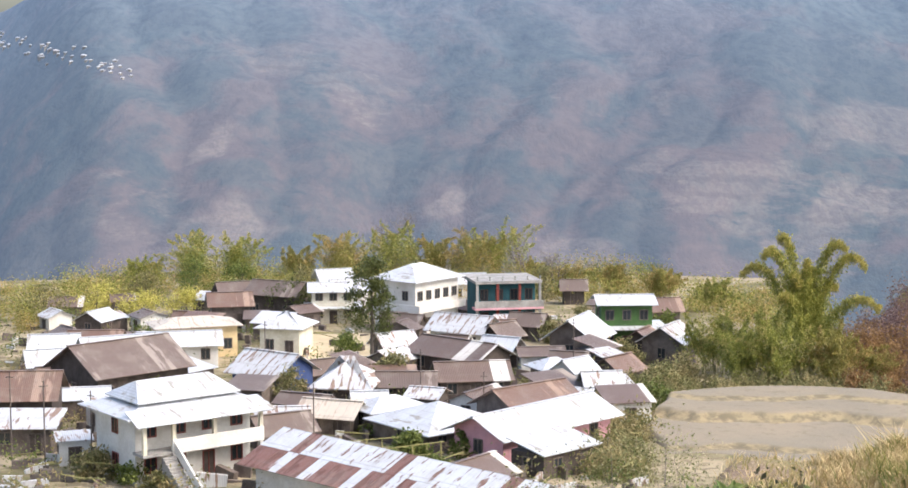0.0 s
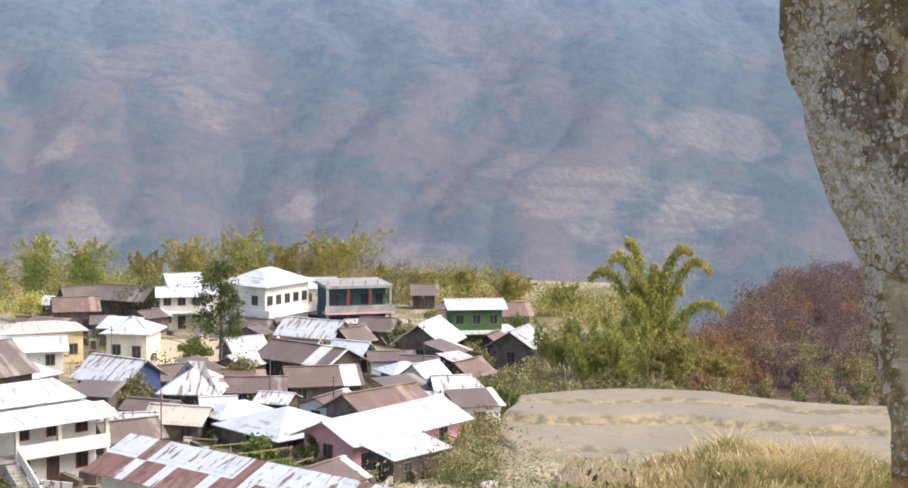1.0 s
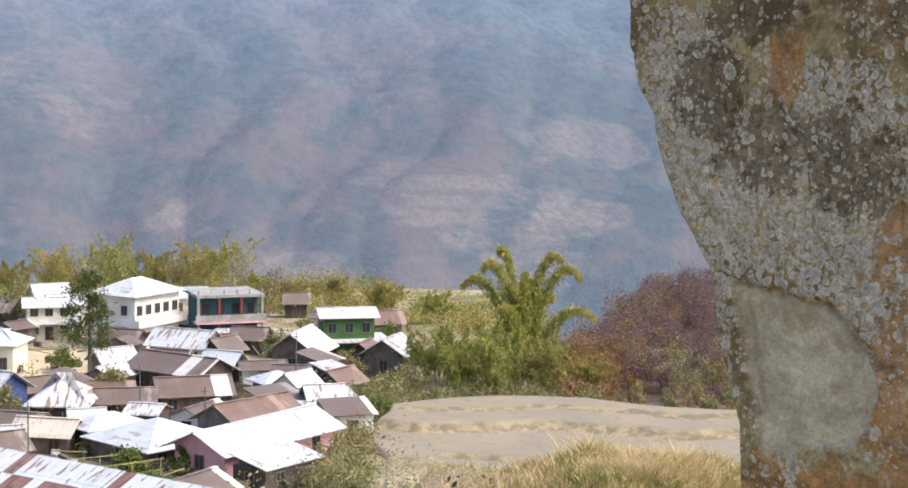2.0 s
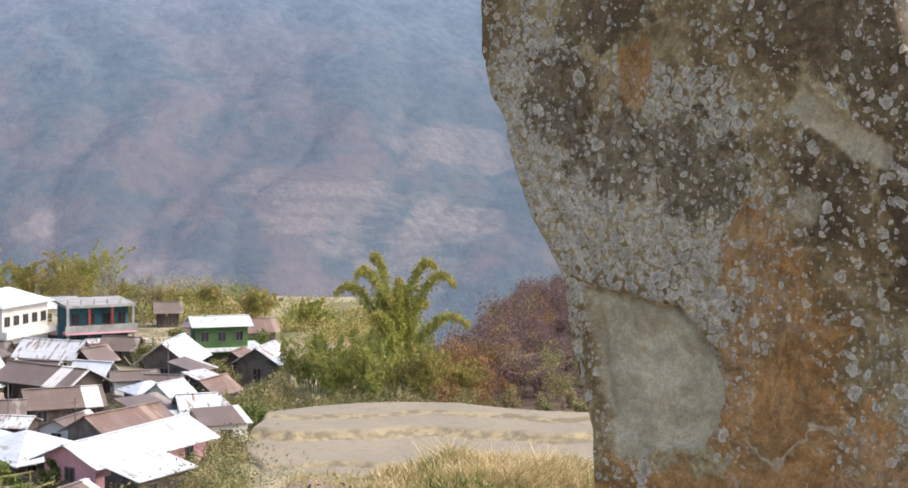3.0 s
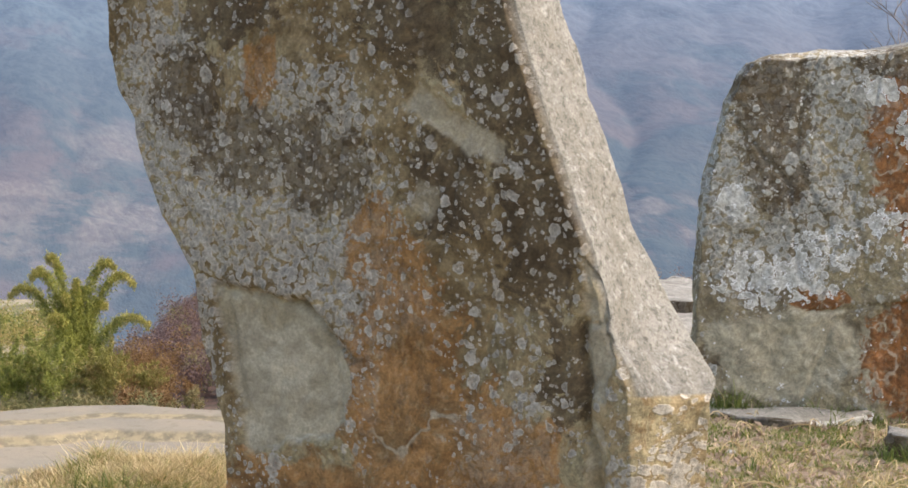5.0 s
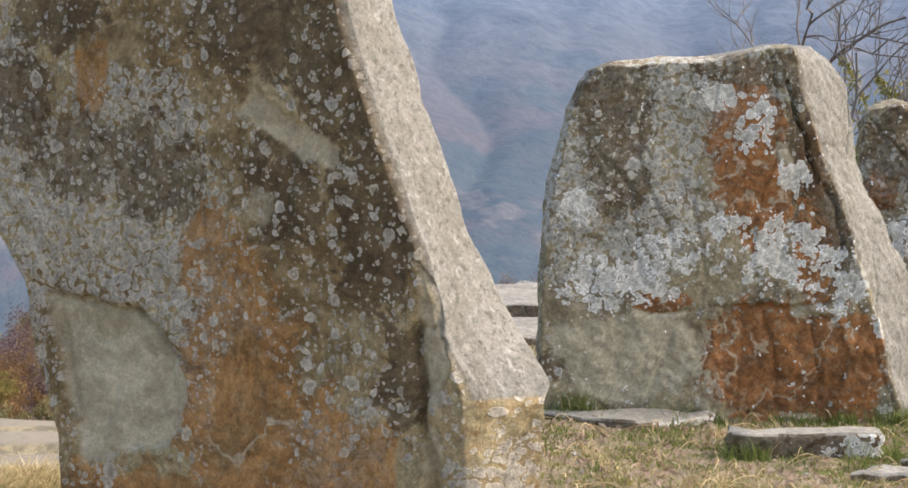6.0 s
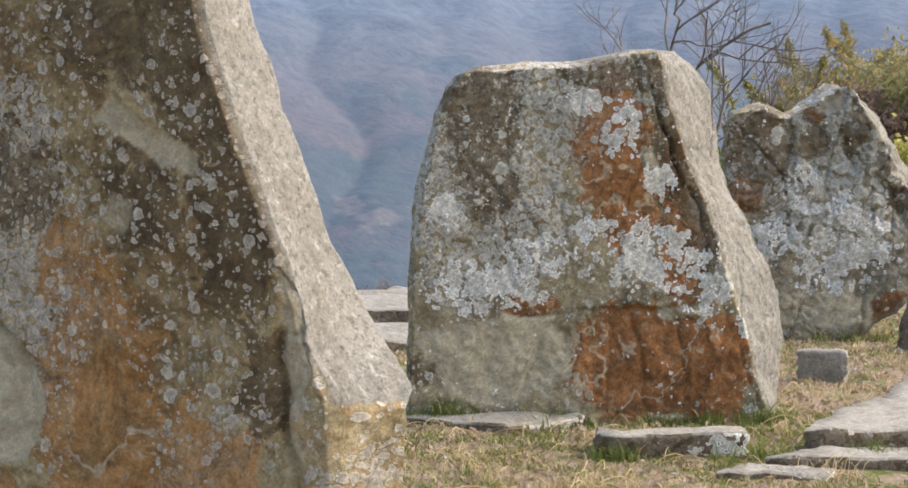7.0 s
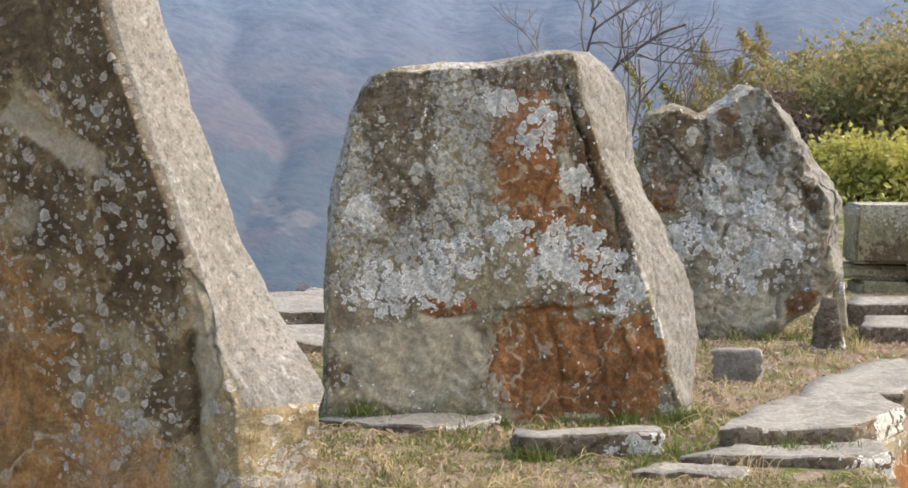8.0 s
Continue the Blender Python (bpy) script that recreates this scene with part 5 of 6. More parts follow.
teal = thing("house", 6.0, 212.0, ground_z(6.0, 212.0), 12, "flat-roofed two-storey teal house with dark verandas", "house", "village houses")
part("wall", box(-3.68, 3.68, -2.6, 3.4, -1.2, 6.0), TEAL_WALL, teal)
part("roof", box(-4.24, 4.24, -4.0, 3.9, 6.0, 6.35), CONCRETE, teal, "flat grey concrete roof")
part("balcony", box(-4.4, 4.4, -4.2, -2.6, 2.8, 3.05), PINK_WALL, teal)
part("railing", box(-4.4, 4.4, -4.2, -4.1, 3.05, 3.9), CONCRETE, teal)
for px in (-4.0, -1.4, 1.4, 4.0):
    part("pillar", box(px - 0.15, px + 0.15, -3.9, -3.6, -1.0, 6.0), RED_WOOD if abs(px) < 2 else CONCRETE, teal)
for k in range(4):
    opening(teal, "window", -2.85 + 1.9 * k, -2.6, 3.8, 1.0, 1.4, "front", DARK_TIMBER, PANE)
    opening(teal, "door" if k == 1 else "window", -2.85 + 1.9 * k, -2.6, 0.2 if k == 1 else 0.9, 1.1, 2.0 if k == 1 else 1.4, "front", DARK_TIMBER, PANE)
for k in range(6):
    part("roof_post", box(-4.0 + 1.6 * k, -3.85 + 1.6 * k, -3.6, -3.4, 6.35, 6.9), CONCRETE, teal)

# the bare yard in the middle of the village
YARD = plain("trodden_yard", (0.50, 0.41, 0.26), (0.40, 0.33, 0.21), 0.4)
yard = polar_sheet("yard", np.linspace(176, 203, 30), np.linspace(-5.6, -2.6, 24), lambda x, y: ground_height(x, y) + 0.12 + 0.04 * wave(x, y, 0.9), YARD, False)
tagged(yard, "bare trodden yellow earth yard among the houses", "yard", kind="structure")

# small sheds filling the gaps between the houses
shed_rng = random.Random(31)
KINDS = [(WHITE_ROOF, "small shed under white metal sheets"), (OLD_ROOF, "small shed under weathered metal sheets"), (RUST_ROOF, "small shed under rusty metal sheets"), (BROWN_ROOF, "small hut with a dark brown roof"), (STRIPED_ROOF, "small hut with a patched roof")]
tries = 0
while len(BUILT) < 112 and tries < 3000:
    tries += 1
    az, r = shed_rng.uniform(-14.5, 6.0), shed_rng.uniform(128, 232)
    if -5.8 < az < -2.4 and 172 < r < 206:
        continue
    x, y = r * math.sin(radians(az)), r * math.cos(radians(az))
    w, d = shed_rng.uniform(2.4, 4.6), shed_rng.uniform(2.0, 3.6)
    if any(math.hypot(x - a, y - b) < c * 0.95 + w * 0.5 for a, b, c in BUILT):
        continue
    mat, label = shed_rng.choice(KINDS)
    house(x, y, w, d, shed_rng.uniform(1.5, 2.3), shed_rng.uniform(0.5, 1.0), shed_rng.choice((38, -50, 10, -20, 60)) + shed_rng.uniform(-8, 8), shed_rng.choice(("gable", "gable", "shed")), mat, shed_rng.choice((TIMBER, DARK_TIMBER, TIMBER, WHITE_WALL)), label, windows=1, over=0.35, size=1.0)

# the long roof of mixed white and rusty sheets
long_house = thing("house", -3.0, 107.0, ground_z(-3.0, 107.0), -43, "long low hall roofed with white and rusty sheets", "house", "village houses")
part("wall", box(-11, 11, -3.4, 3.4, -1.5, 2.5), WHITE_WALL, long_house)
SHEET_WHITE = roof_metal("bright_sheet", (0.56, 0.58, 0.60), (0.20, 0.11, 0.085), 0.44)
SHEET_RUST = roof_metal("rust_sheet", (0.185, 0.088, 0.066), (0.14, 0.07, 0.055), 0.5, 0.0, 0.0)
for side in (-1, 1):
    for row in range(2):
        for k in range(24):
            a, b = -12.0 + k, -12.0 + k + 0.99
            f0, f1 = row * 0.5, row * 0.5 + 0.505
            bm = bmesh.new()
            y0, y1 = side * 4.3 * (1 - f0), side * 4.3 * (1 - f1)
            z0, z1 = 2.3 + 1.8 * f0, 2.3 + 1.8 * f1
            t = 0.03 + 0.012 * (k % 2) + 0.02 * row
            v = [bm.verts.new(p) for dz in (t, t + 0.03) for p in ((a, y0, z0 + dz), (b, y0, z0 + dz), (b, y1, z1 + dz), (a, y1, z1 + dz))]
            for f in ((3, 2, 1, 0), (4, 5, 6, 7), (0, 1, 5, 4), (1, 2, 6, 5), (2, 3, 7, 6), (3, 0, 4, 7)):
                bm.faces.new([v[i] for i in f])
            bmesh.ops.recalc_face_normals(bm, faces=bm.faces)
            rusty = row == 0 and (k % 7 in (0, 1, 2, 4, 5)) and k < 15 or row == 1 and k % 9 == 3
            part("roof_sheet", bm, SHEET_RUST if rusty else SHEET_WHITE, long_house)
ends = bmesh.new()
for sx in (-11.0, 10.85):
    a = [ends.verts.new((sx, yy, zz)) for yy, zz in ((-3.4, 2.5), (3.4, 2.5), (0, 3.95))]
    b = [ends.verts.new((sx + 0.15, yy, zz)) for yy, zz in ((-3.4, 2.5), (3.4, 2.5), (0, 3.95))]
    ends.faces.new(a), ends.faces.new(b[::-1])
    for i in range(3):
        ends.faces.new((a[i], a[(i + 1) % 3], b[(i + 1) % 3], b[i]))
bmesh.ops.recalc_face_normals(ends, faces=ends.faces)
part("gable_end", ends, TIMBER, long_house)

# ---- trees, bamboo and woods ----
BARK = plain("grey_bark", (0.16, 0.13, 0.10), (0.09, 0.07, 0.055), 6.0)
PALE_TWIG = plain("pale_twig", (0.22, 0.19, 0.17), (0.14, 0.12, 0.11), 8.0)
CULM = plain("bamboo_culm", (0.20, 0.20, 0.07), (0.28, 0.24, 0.11), 3.0)
BAMBOO_LEAF = leafy("bamboo_leaf", (0.14, 0.17, 0.035), (0.42, 0.405, 0.10), (0.42, 0.36, 0.12), 0.25)
YELLOW_LEAF = leafy("yellowing_bamboo_leaf", (0.19, 0.18, 0.04), (0.40, 0.35, 0.11), (0.40, 0.29, 0.11), 0.3)
DARK_LEAF = leafy("dark_evergreen_leaf", (0.05, 0.066, 0.018), (0.15, 0.16, 0.045))
GREEN_LEAF = leafy("green_leaf", (0.075, 0.105, 0.025), (0.21, 0.24, 0.065))
OLIVE_LEAF = leafy("olive_leaf", (0.13, 0.135, 0.05), (0.30, 0.28, 0.12), (0.33, 0.27, 0.13), 0.3)
SLOPE_LEAF = leafy("slope_leaf", (0.18, 0.19, 0.08), (0.38, 0.37, 0.18), (0.40, 0.35, 0.22), 0.3)
RUSSET_LEAF = leafy("russet_leaf", (0.135, 0.088, 0.08), (0.20, 0.13, 0.115))
COPPER_LEAF = leafy("copper_leaf", (0.20, 0.11, 0.045), (0.31, 0.19, 0.08))
LIME_LEAF = leafy("lime_leaf", (0.40, 0.385, 0.08), (0.64, 0.57, 0.18))
BROWN_LEAF = leafy("withered_leaf", (0.17, 0.11, 0.08), (0.30, 0.22, 0.16))
HILL_LEAF = leafy("hill_scrub_leaf", (0.19, 0.19, 0.075), (0.48, 0.44, 0.19), (0.46, 0.35, 0.15), 0.35)


def bamboo(x, y, height, culms, spread, material, label, seed, plume=150, z=None, leaf=0.5):
    rng = np.random.default_rng(seed)
    ob = thing("bamboo", x, y, ground_z(x, y) - 0.2 if z is None else z, 0, label, "bamboo")
    stems, leaves = Pile(), Pile()
    for k in range(culms):
        a = rng.uniform(0, 2 * math.pi)
        h = height * rng.uniform(0.55, 1.05)
        out = spread * rng.uniform(0.15, 1.0)
        bx, by = rng.normal(0, spread * 0.28, 2)
        s = np.linspace(0, 1, 9)
        px, py = bx + math.cos(a) * out * s ** 2.6, by + math.sin(a) * out * s ** 2.6
        pz = h * (s - 0.16 * s ** 5 * (out / spread))
        pts = np.stack([px, py, pz], -1)
        stems.tube([tuple(p) for p in pts], list(0.055 * (1 - 0.85 * s)), 4)
        n = int(plume * rng.uniform(0.7, 1.3))
        f = rng.uniform(0.25, 1.0, n) ** 0.75
        c = np.stack([np.interp(f, s, pts[:, i]) for i in range(3)], -1)
        c += rng.normal(0, 1, (n, 3)) * (0.10 + 0.55 * np.sin(np.pi * np.clip(f, 0, 0.97)) ** 1.2)[:, None] * (height / 13)
        leaves.leaves(c, leaf, leaf * 0.2, rng, 0.9)
    tagged(stems.build("stems", CULM, ob), kind="stuff")
    leaves.build("foliage", material, ob)
    return ob


def limb_points(rng, start, way, length, steps=5, sag=0.0, wander=0.16):
    p, d = np.array(start, float), np.array(way, float)
    d /= np.linalg.norm(d)
    pts = [tuple(p)]
    for _ in range(steps):
        d = d + rng.normal(0, wander, 3) + np.array([0, 0, sag])
        d /= np.linalg.norm(d)
        p = p + d * length / steps
        pts.append(tuple(p))
    return pts


def tree(x, y, height, radius, material, label, seed, clumps=26, leaf=0.3, leaves=90, trunk=0.16, base=0.25, name="tree", category="tree", z=None, bark=None, squash=0.8):
    rng = np.random.default_rng(seed)
    ob = thing(name, x, y, ground_z(x, y) - 0.1 if z is None else z, 0, label, category)
    wood, crown = Pile(), Pile()
    spine = limb_points(rng, (0, 0, 0), (0.05, 0, 1), height * 0.8, 7, 0.05, 0.06)
    wood.tube(spine, list(np.linspace(trunk, trunk * 0.25, 8)), 7)
    for k in range(clumps):
        f = rng.uniform(base, 1.0)
        start = np.array(spine[min(7, int(f * 7))])
        a = rng.uniform(0, 2 * math.pi)
        reach = radius * rng.uniform(0.3, 1.0) * math.sin(math.pi * min(0.93, 0.25 + 0.7 * (f - base) / (1 - base)))
        tip = start + np.array([math.cos(a) * reach, math.sin(a) * reach, height * rng.uniform(0.02, 0.16)])
        mid = (start + tip) / 2 + np.array([0, 0, -0.04 * height])
        wood.tube([tuple(start), tuple(mid), tuple(tip)], [trunk * 0.3, trunk * 0.18, trunk * 0.08], 4)
        size = radius * rng.uniform(0.22, 0.42)
        c = tip + rng.normal(0, 1, (leaves, 3)) * size * np.array([0.6, 0.6, 0.6 * squash])
        crown.leaves(c, leaf, leaf * 0.55, rng, 0.2)
    wood.build("trunk", bark or BARK, ob, True)
    crown.build("crown", material, ob)
    return ob


def bare_tree(x, y, height, label, seed, z, trunk=0.06, lean=(0.0, 0.0)):
    rng = np.random.default_rng(seed)
    ob = thing("bare_tree", x, y, z, 0, label, "tree")
    wood, twigs = Pile(), Pile()

    def grow(start, way, length, radius, depth):
        pts = limb_points(rng, start, way, length, 6, 0.02 if depth < 2 else 0.06, 0.17)
        (wood if depth < 2 else twigs).tube(pts, list(np.linspace(radius, radius * 0.55, 7)), 6 if depth < 2 else 4)
        if depth == 4:
            return
        for k in range(5 if depth == 0 else 4 if depth < 3 else 3):
            i = int(rng.integers(2, 7))
            d = np.array(pts[i]) - np.array(pts[i - 1])
            d /= np.linalg.norm(d)
            side = rng.normal(0, 1, 3)
            side -= d * side.dot(d)
            side /= np.linalg.norm(side)
            grow(pts[i], d * 0.75 + side * rng.uniform(0.45, 0.9) + np.array([0, 0, 0.15]), length * rng.uniform(0.5, 0.72), radius * 0.55, depth + 1)

    grow((0, 0, 0), (lean[0], lean[1], 1), height * 0.42, trunk, 0)
    wood.build("trunk", PALE_TWIG, ob, True)
    twigs.build("crown", PALE_TWIG, ob)
    return ob


# the big bamboo grove beside the field
plumes = thing("bamboo", 35.0, 168.0, ground_z(35.0, 168.0) - 0.2, 0, "tall arching green bamboo with feathery yellow-tipped plumes", "bamboo")
rng = np.random.default_rng(21)
PLUME_LEAF = leafy("plume_leaf", (0.16, 0.185, 0.035), (0.42, 0.40, 0.09))
TIP_LEAF = leafy("plume_tip_leaf", (0.28, 0.26, 0.06), (0.52, 0.44, 0.13))
stems, feathers, tips = Pile(), Pile(), Pile()
for reach, tall in ((-6.0, 12.4), (-4.3, 14.2), (-2.2, 15.2), (0.2, 12.4), (3.9, 15.0), (6.3, 13.6), (7.0, 9.4), (1.6, 11.6), (-1.2, 11.2), (-3.0, 9.6), (3.4, 10.4)):
    sweep = np.linspace(0, 1, 14)
    rise = 1 - (1 - sweep) ** 1.7 - 0.16 * np.clip((sweep - 0.78) / 0.22, 0, 1) ** 2 * min(1.0, abs(reach) / 7)
    path = np.stack([reach * (0.12 + 0.88 * sweep ** 2.1), rng.normal(0, 0.8) + rng.normal(0, 1.2) * sweep ** 2, tall * rise], -1)
    stems.tube([tuple(q) for q in path], list(0.06 * (1 - 0.85 * sweep)), 4)
    share = rng.uniform(0.3, 1.0, 2200)
    swell = 0.15 + 0.75 * np.clip(0.66 - share, 0, 1) + 0.16 * np.sin(math.pi * share)
    c = np.stack([np.interp(share, sweep, path[:, i]) for i in range(3)], -1) + rng.normal(0, 1, (2200, 3)) * swell[:, None]
    c[:, 2] -= np.abs(rng.normal(0, 0.25, 2200))
    outer = share + rng.normal(0, 0.12, 2200) > 0.78
    feathers.leaves(c[~outer], 0.4, 0.10, rng, 1.2)
    tips.leaves(c[outer], 0.36, 0.09, rng, 1.2)
tagged(stems.build("stems", CULM, plumes), kind="stuff")
feathers.build("foliage", PLUME_LEAF, plumes)
tips.build("plume_foliage", TIP_LEAF, plumes, label="yellow leaves at the arching tips")
bamboo(30.6, 168.5, 7.5, 26, 4.2, BAMBOO_LEAF, "green bamboo clump beside the dry field", 22, 220)
bamboo(26.8, 172.0, 6.5, 24, 4.0, BAMBOO_LEAF, "green bamboo clump at the village's edge", 23, 220)
bamboo(38.6, 164.0, 6.0, 26, 4.0, YELLOW_LEAF, "yellowing bamboo clump beside the dry field", 24, 220)
bamboo(40.6, 163.0, 4.6, 20, 3.4, YELLOW_LEAF, "yellowing bamboo clump beside the dry field", 25, 200)
bamboo(31.6, 160.5, 7.6, 24, 3.6, BAMBOO_LEAF, "low green bamboo at the field's far bank", 26, 220)
bamboo(36.2, 160.0, 7.0, 24, 3.4, YELLOW_LEAF, "low yellowing bamboo at the field's far bank", 27, 220)
bamboo(27.4, 161.5, 6.6, 22, 3.2, BAMBOO_LEAF, "low green bamboo at the field's far bank", 28, 200)
for k, (x, y, h, m) in enumerate(((-40, 262, 10, BAMBOO_LEAF), (-34, 266, 9, BAMBOO_LEAF), (-25, 272, 6.5, YELLOW_LEAF), (-17, 270, 9.5, YELLOW_LEAF), (-9.5, 276, 10.5, BAMBOO_LEAF), (-3, 279, 8, YELLOW_LEAF),
                                 (3, 276, 9.5, YELLOW_LEAF), (7, 280, 11, BAMBOO_LEAF), (12, 268, 5, YELLOW_LEAF), (18, 262, 4.5, YELLOW_LEAF), (24, 255, 5, YELLOW_LEAF), (30, 244, 5.5, YELLOW_LEAF), (36, 230, 5, BAMBOO_LEAF), (-48, 258, 6, BAMBOO_LEAF))):
    bamboo(x, y, h, 28, h * 0.6, m, "green bamboo clump behind the village" if m is BAMBOO_LEAF else "yellowing bamboo clump behind the village", 40 + k, 150, leaf=0.6)

# trees and shrubs of the village
def conifer(x, y, height, seed):
    rng = np.random.default_rng(seed)
    ob = thing("tall_tree", x, y, ground_z(x, y) - 0.1, 0, "tall thin evergreen with dark tufted branches", "tree")
    wood, crown = Pile(), Pile()
    wood.tube([(0, 0, 0), (0.1, 0, height * 0.5), (0.05, 0, height * 0.97)], [0.2, 0.15, 0.04], 7)
    for f, side, reach in ((0.42, 1, 1.5), (0.46, -1, 1.4), (0.52, 1, 2.0), (0.56, -1, 1.8), (0.62, 0.3, 1.5), (0.66, 1, 1.9), (0.7, -1, 2.0), (0.76, 0.2, 1.3), (0.8, 1, 1.0), (0.86, -1, 1.5), (0.9, -0.5, 1.2), (0.95, 1, 0.9), (0.97, -0.4, 0.8)):
        tip = np.array([side * reach, rng.uniform(-1.0, 1.0), height * f + 0.5])
        wood.tube([(0.05, 0, height * f), tuple(tip * [0.6, 0.6, 1] - [0, 0, 0.15]), tuple(tip)], [0.06, 0.04, 0.02], 4)
        crown.leaves(tip * [0.75, 0.75, 1] + rng.normal(0, 1, (330, 3)) * [0.5, 0.5, 0.42], 0.34, 0.13, rng, 0.2)
    wood.build("trunk", BARK, ob, True)
    crown.build("crown", DARK_LEAF, ob)


conifer(-8.3, 168.0, 11.5, 3)
VILLAGE = [(-21.4, 219.0, 5.5, 3.6, DARK_LEAF, "round dark green tree between brown roofs"), (-12.0, 186.0, 3.0, 1.5, GREEN_LEAF, "small green tree in the bare yard"), (-15.0, 150.0, 4.0, 1.6, OLIVE_LEAF, "olive shrub between the houses"),
           (-6.0, 160.0, 4.0, 2.0, OLIVE_LEAF, "yellow-brown shrub below a tall evergreen"), (4.2, 155.0, 3.6, 1.4, DARK_LEAF, "dark shrub among patched roofs"), (-48, 225, 5, 3.5, LIME_LEAF, "bright yellow-green shrub at the village's edge"),
           (-42, 222, 4, 3.5, LIME_LEAF, "bright yellow-green shrub at the village's edge"), (-36, 225, 4, 3.0, LIME_LEAF, "bright yellow-green shrub at the village's edge"), (-54, 220, 6, 3.6, OLIVE_LEAF, "olive tree at the village's edge"),
           (-37, 240, 8, 3.4, GREEN_LEAF, "green tree behind the village"), (-31, 245, 7, 3.0, GREEN_LEAF, "green tree behind the village"), (-44, 240, 5, 3.0, OLIVE_LEAF, "olive tree behind the village"), (-22, 250, 5, 3.0, OLIVE_LEAF, "olive shrub behind the village"),
           (-26.0, 119.6, 2.2, 1.9, OLIVE_LEAF, "olive hedge bush by the white house"), (-22.4, 117.8, 1.7, 1.6, GREEN_LEAF, "green hedge bush by the white house"), (-20.4, 116.5, 1.3, 1.4, OLIVE_LEAF, "olive hedge bush by the white house"),
           (-13.0, 121.5, 2.0, 1.6, GREEN_LEAF, "green hedge bush by the white house"), (12.5, 240, 6, 3.0, OLIVE_LEAF, "pale olive tree at the village's edge"), (8.5, 221, 4, 1.8, GREEN_LEAF, "green shrub beside a flat-roofed house"),
           (11.5, 196, 3.0, 1.6, OLIVE_LEAF, "olive shrub among the houses"), (18.0, 174, 3.2, 2.0, OLIVE_LEAF, "straw-coloured shrub among the huts"), (22, 166, 3.0, 2.6, OLIVE_LEAF, "straw-coloured shrub at the field's edge"),
           (17.5, 150, 2.6, 2.4, GREEN_LEAF, "green shrub at the field's edge"), (20, 158, 2.8, 2.6, OLIVE_LEAF, "straw-coloured shrub at the field's edge"), (-1.5, 118.0, 2.2, 1.0, GREEN_LEAF, "green shrub beside a long roof"), (1.0, 126.0, 2.6, 1.0, GREEN_LEAF, "grey-green young tree before a white roof"),
           (-3.5, 126.5, 2.2, 1.6, GREEN_LEAF, "green garden shrub beside white roofs"), (-34, 190, 4, 2.4, GREEN_LEAF, "green shrub among white roofs"), (-30.5, 152, 3.4, 1.2, GREEN_LEAF, "green shrub among roofs"), (24.5, 196, 4, 2.2, GREEN_LEAF, "green shrub beside the green house"), (15.5, 205, 4, 2.0, OLIVE_LEAF, "olive shrub behind the huts")]
for k, (x, y, h, r, m, label) in enumerate(VILLAGE):
    tree(x, y, h, r, m, label, 100 + k, clumps=22, leaf=0.3, leaves=80, trunk=0.09, base=0.12, name="shrub" if h < 4.5 else "tree", category="shrub" if h < 4.5 else "tree")

# thin young trees on the slope below the knoll
for k, (az, r, top, m) in enumerate(((5.2, 75, 11.2, OLIVE_LEAF), (6.3, 70, 10.6, OLIVE_LEAF), (4.4, 80, 12.1, GREEN_LEAF), (7.2, 66, 11.4, OLIVE_LEAF), (3.2, 85, 12.5, GREEN_LEAF), (8.3, 66, 12.4, GREEN_LEAF), (5.8, 60, 12.2, OLIVE_LEAF), (2.2, 88, 13.2, OLIVE_LEAF), (7.6, 78, 11.6, OLIVE_LEAF), (6.8, 58, 12.8, GREEN_LEAF))):
    x, y = r * math.sin(radians(az)), r * math.cos(radians(az))
    foot = ground_z(x, y) - 0.2
    h = EYE - r * math.tan(radians(top)) - foot
    tree(x, y, max(h, 3), 3.0, SLOPE_LEAF if m is OLIVE_LEAF else m, "thin-leaved young tree on the slope below the knoll", 200 + k, clumps=44, leaf=0.13, leaves=36, trunk=0.05, base=0.3, name="young_tree", bark=PALE_TWIG)

bare_tree(11.5, 262, 11, "pale leafless tree at the village's edge", 7, ground_z(11.5, 262), 0.14)
bare_tree(16.0, 258, 10, "pale leafless tree at the village's edge", 8, ground_z(16, 258), 0.14)
bare_tree(-10.0, 284, 14, "leafless tree behind the village", 9, ground_z(-10, 284), 0.2)

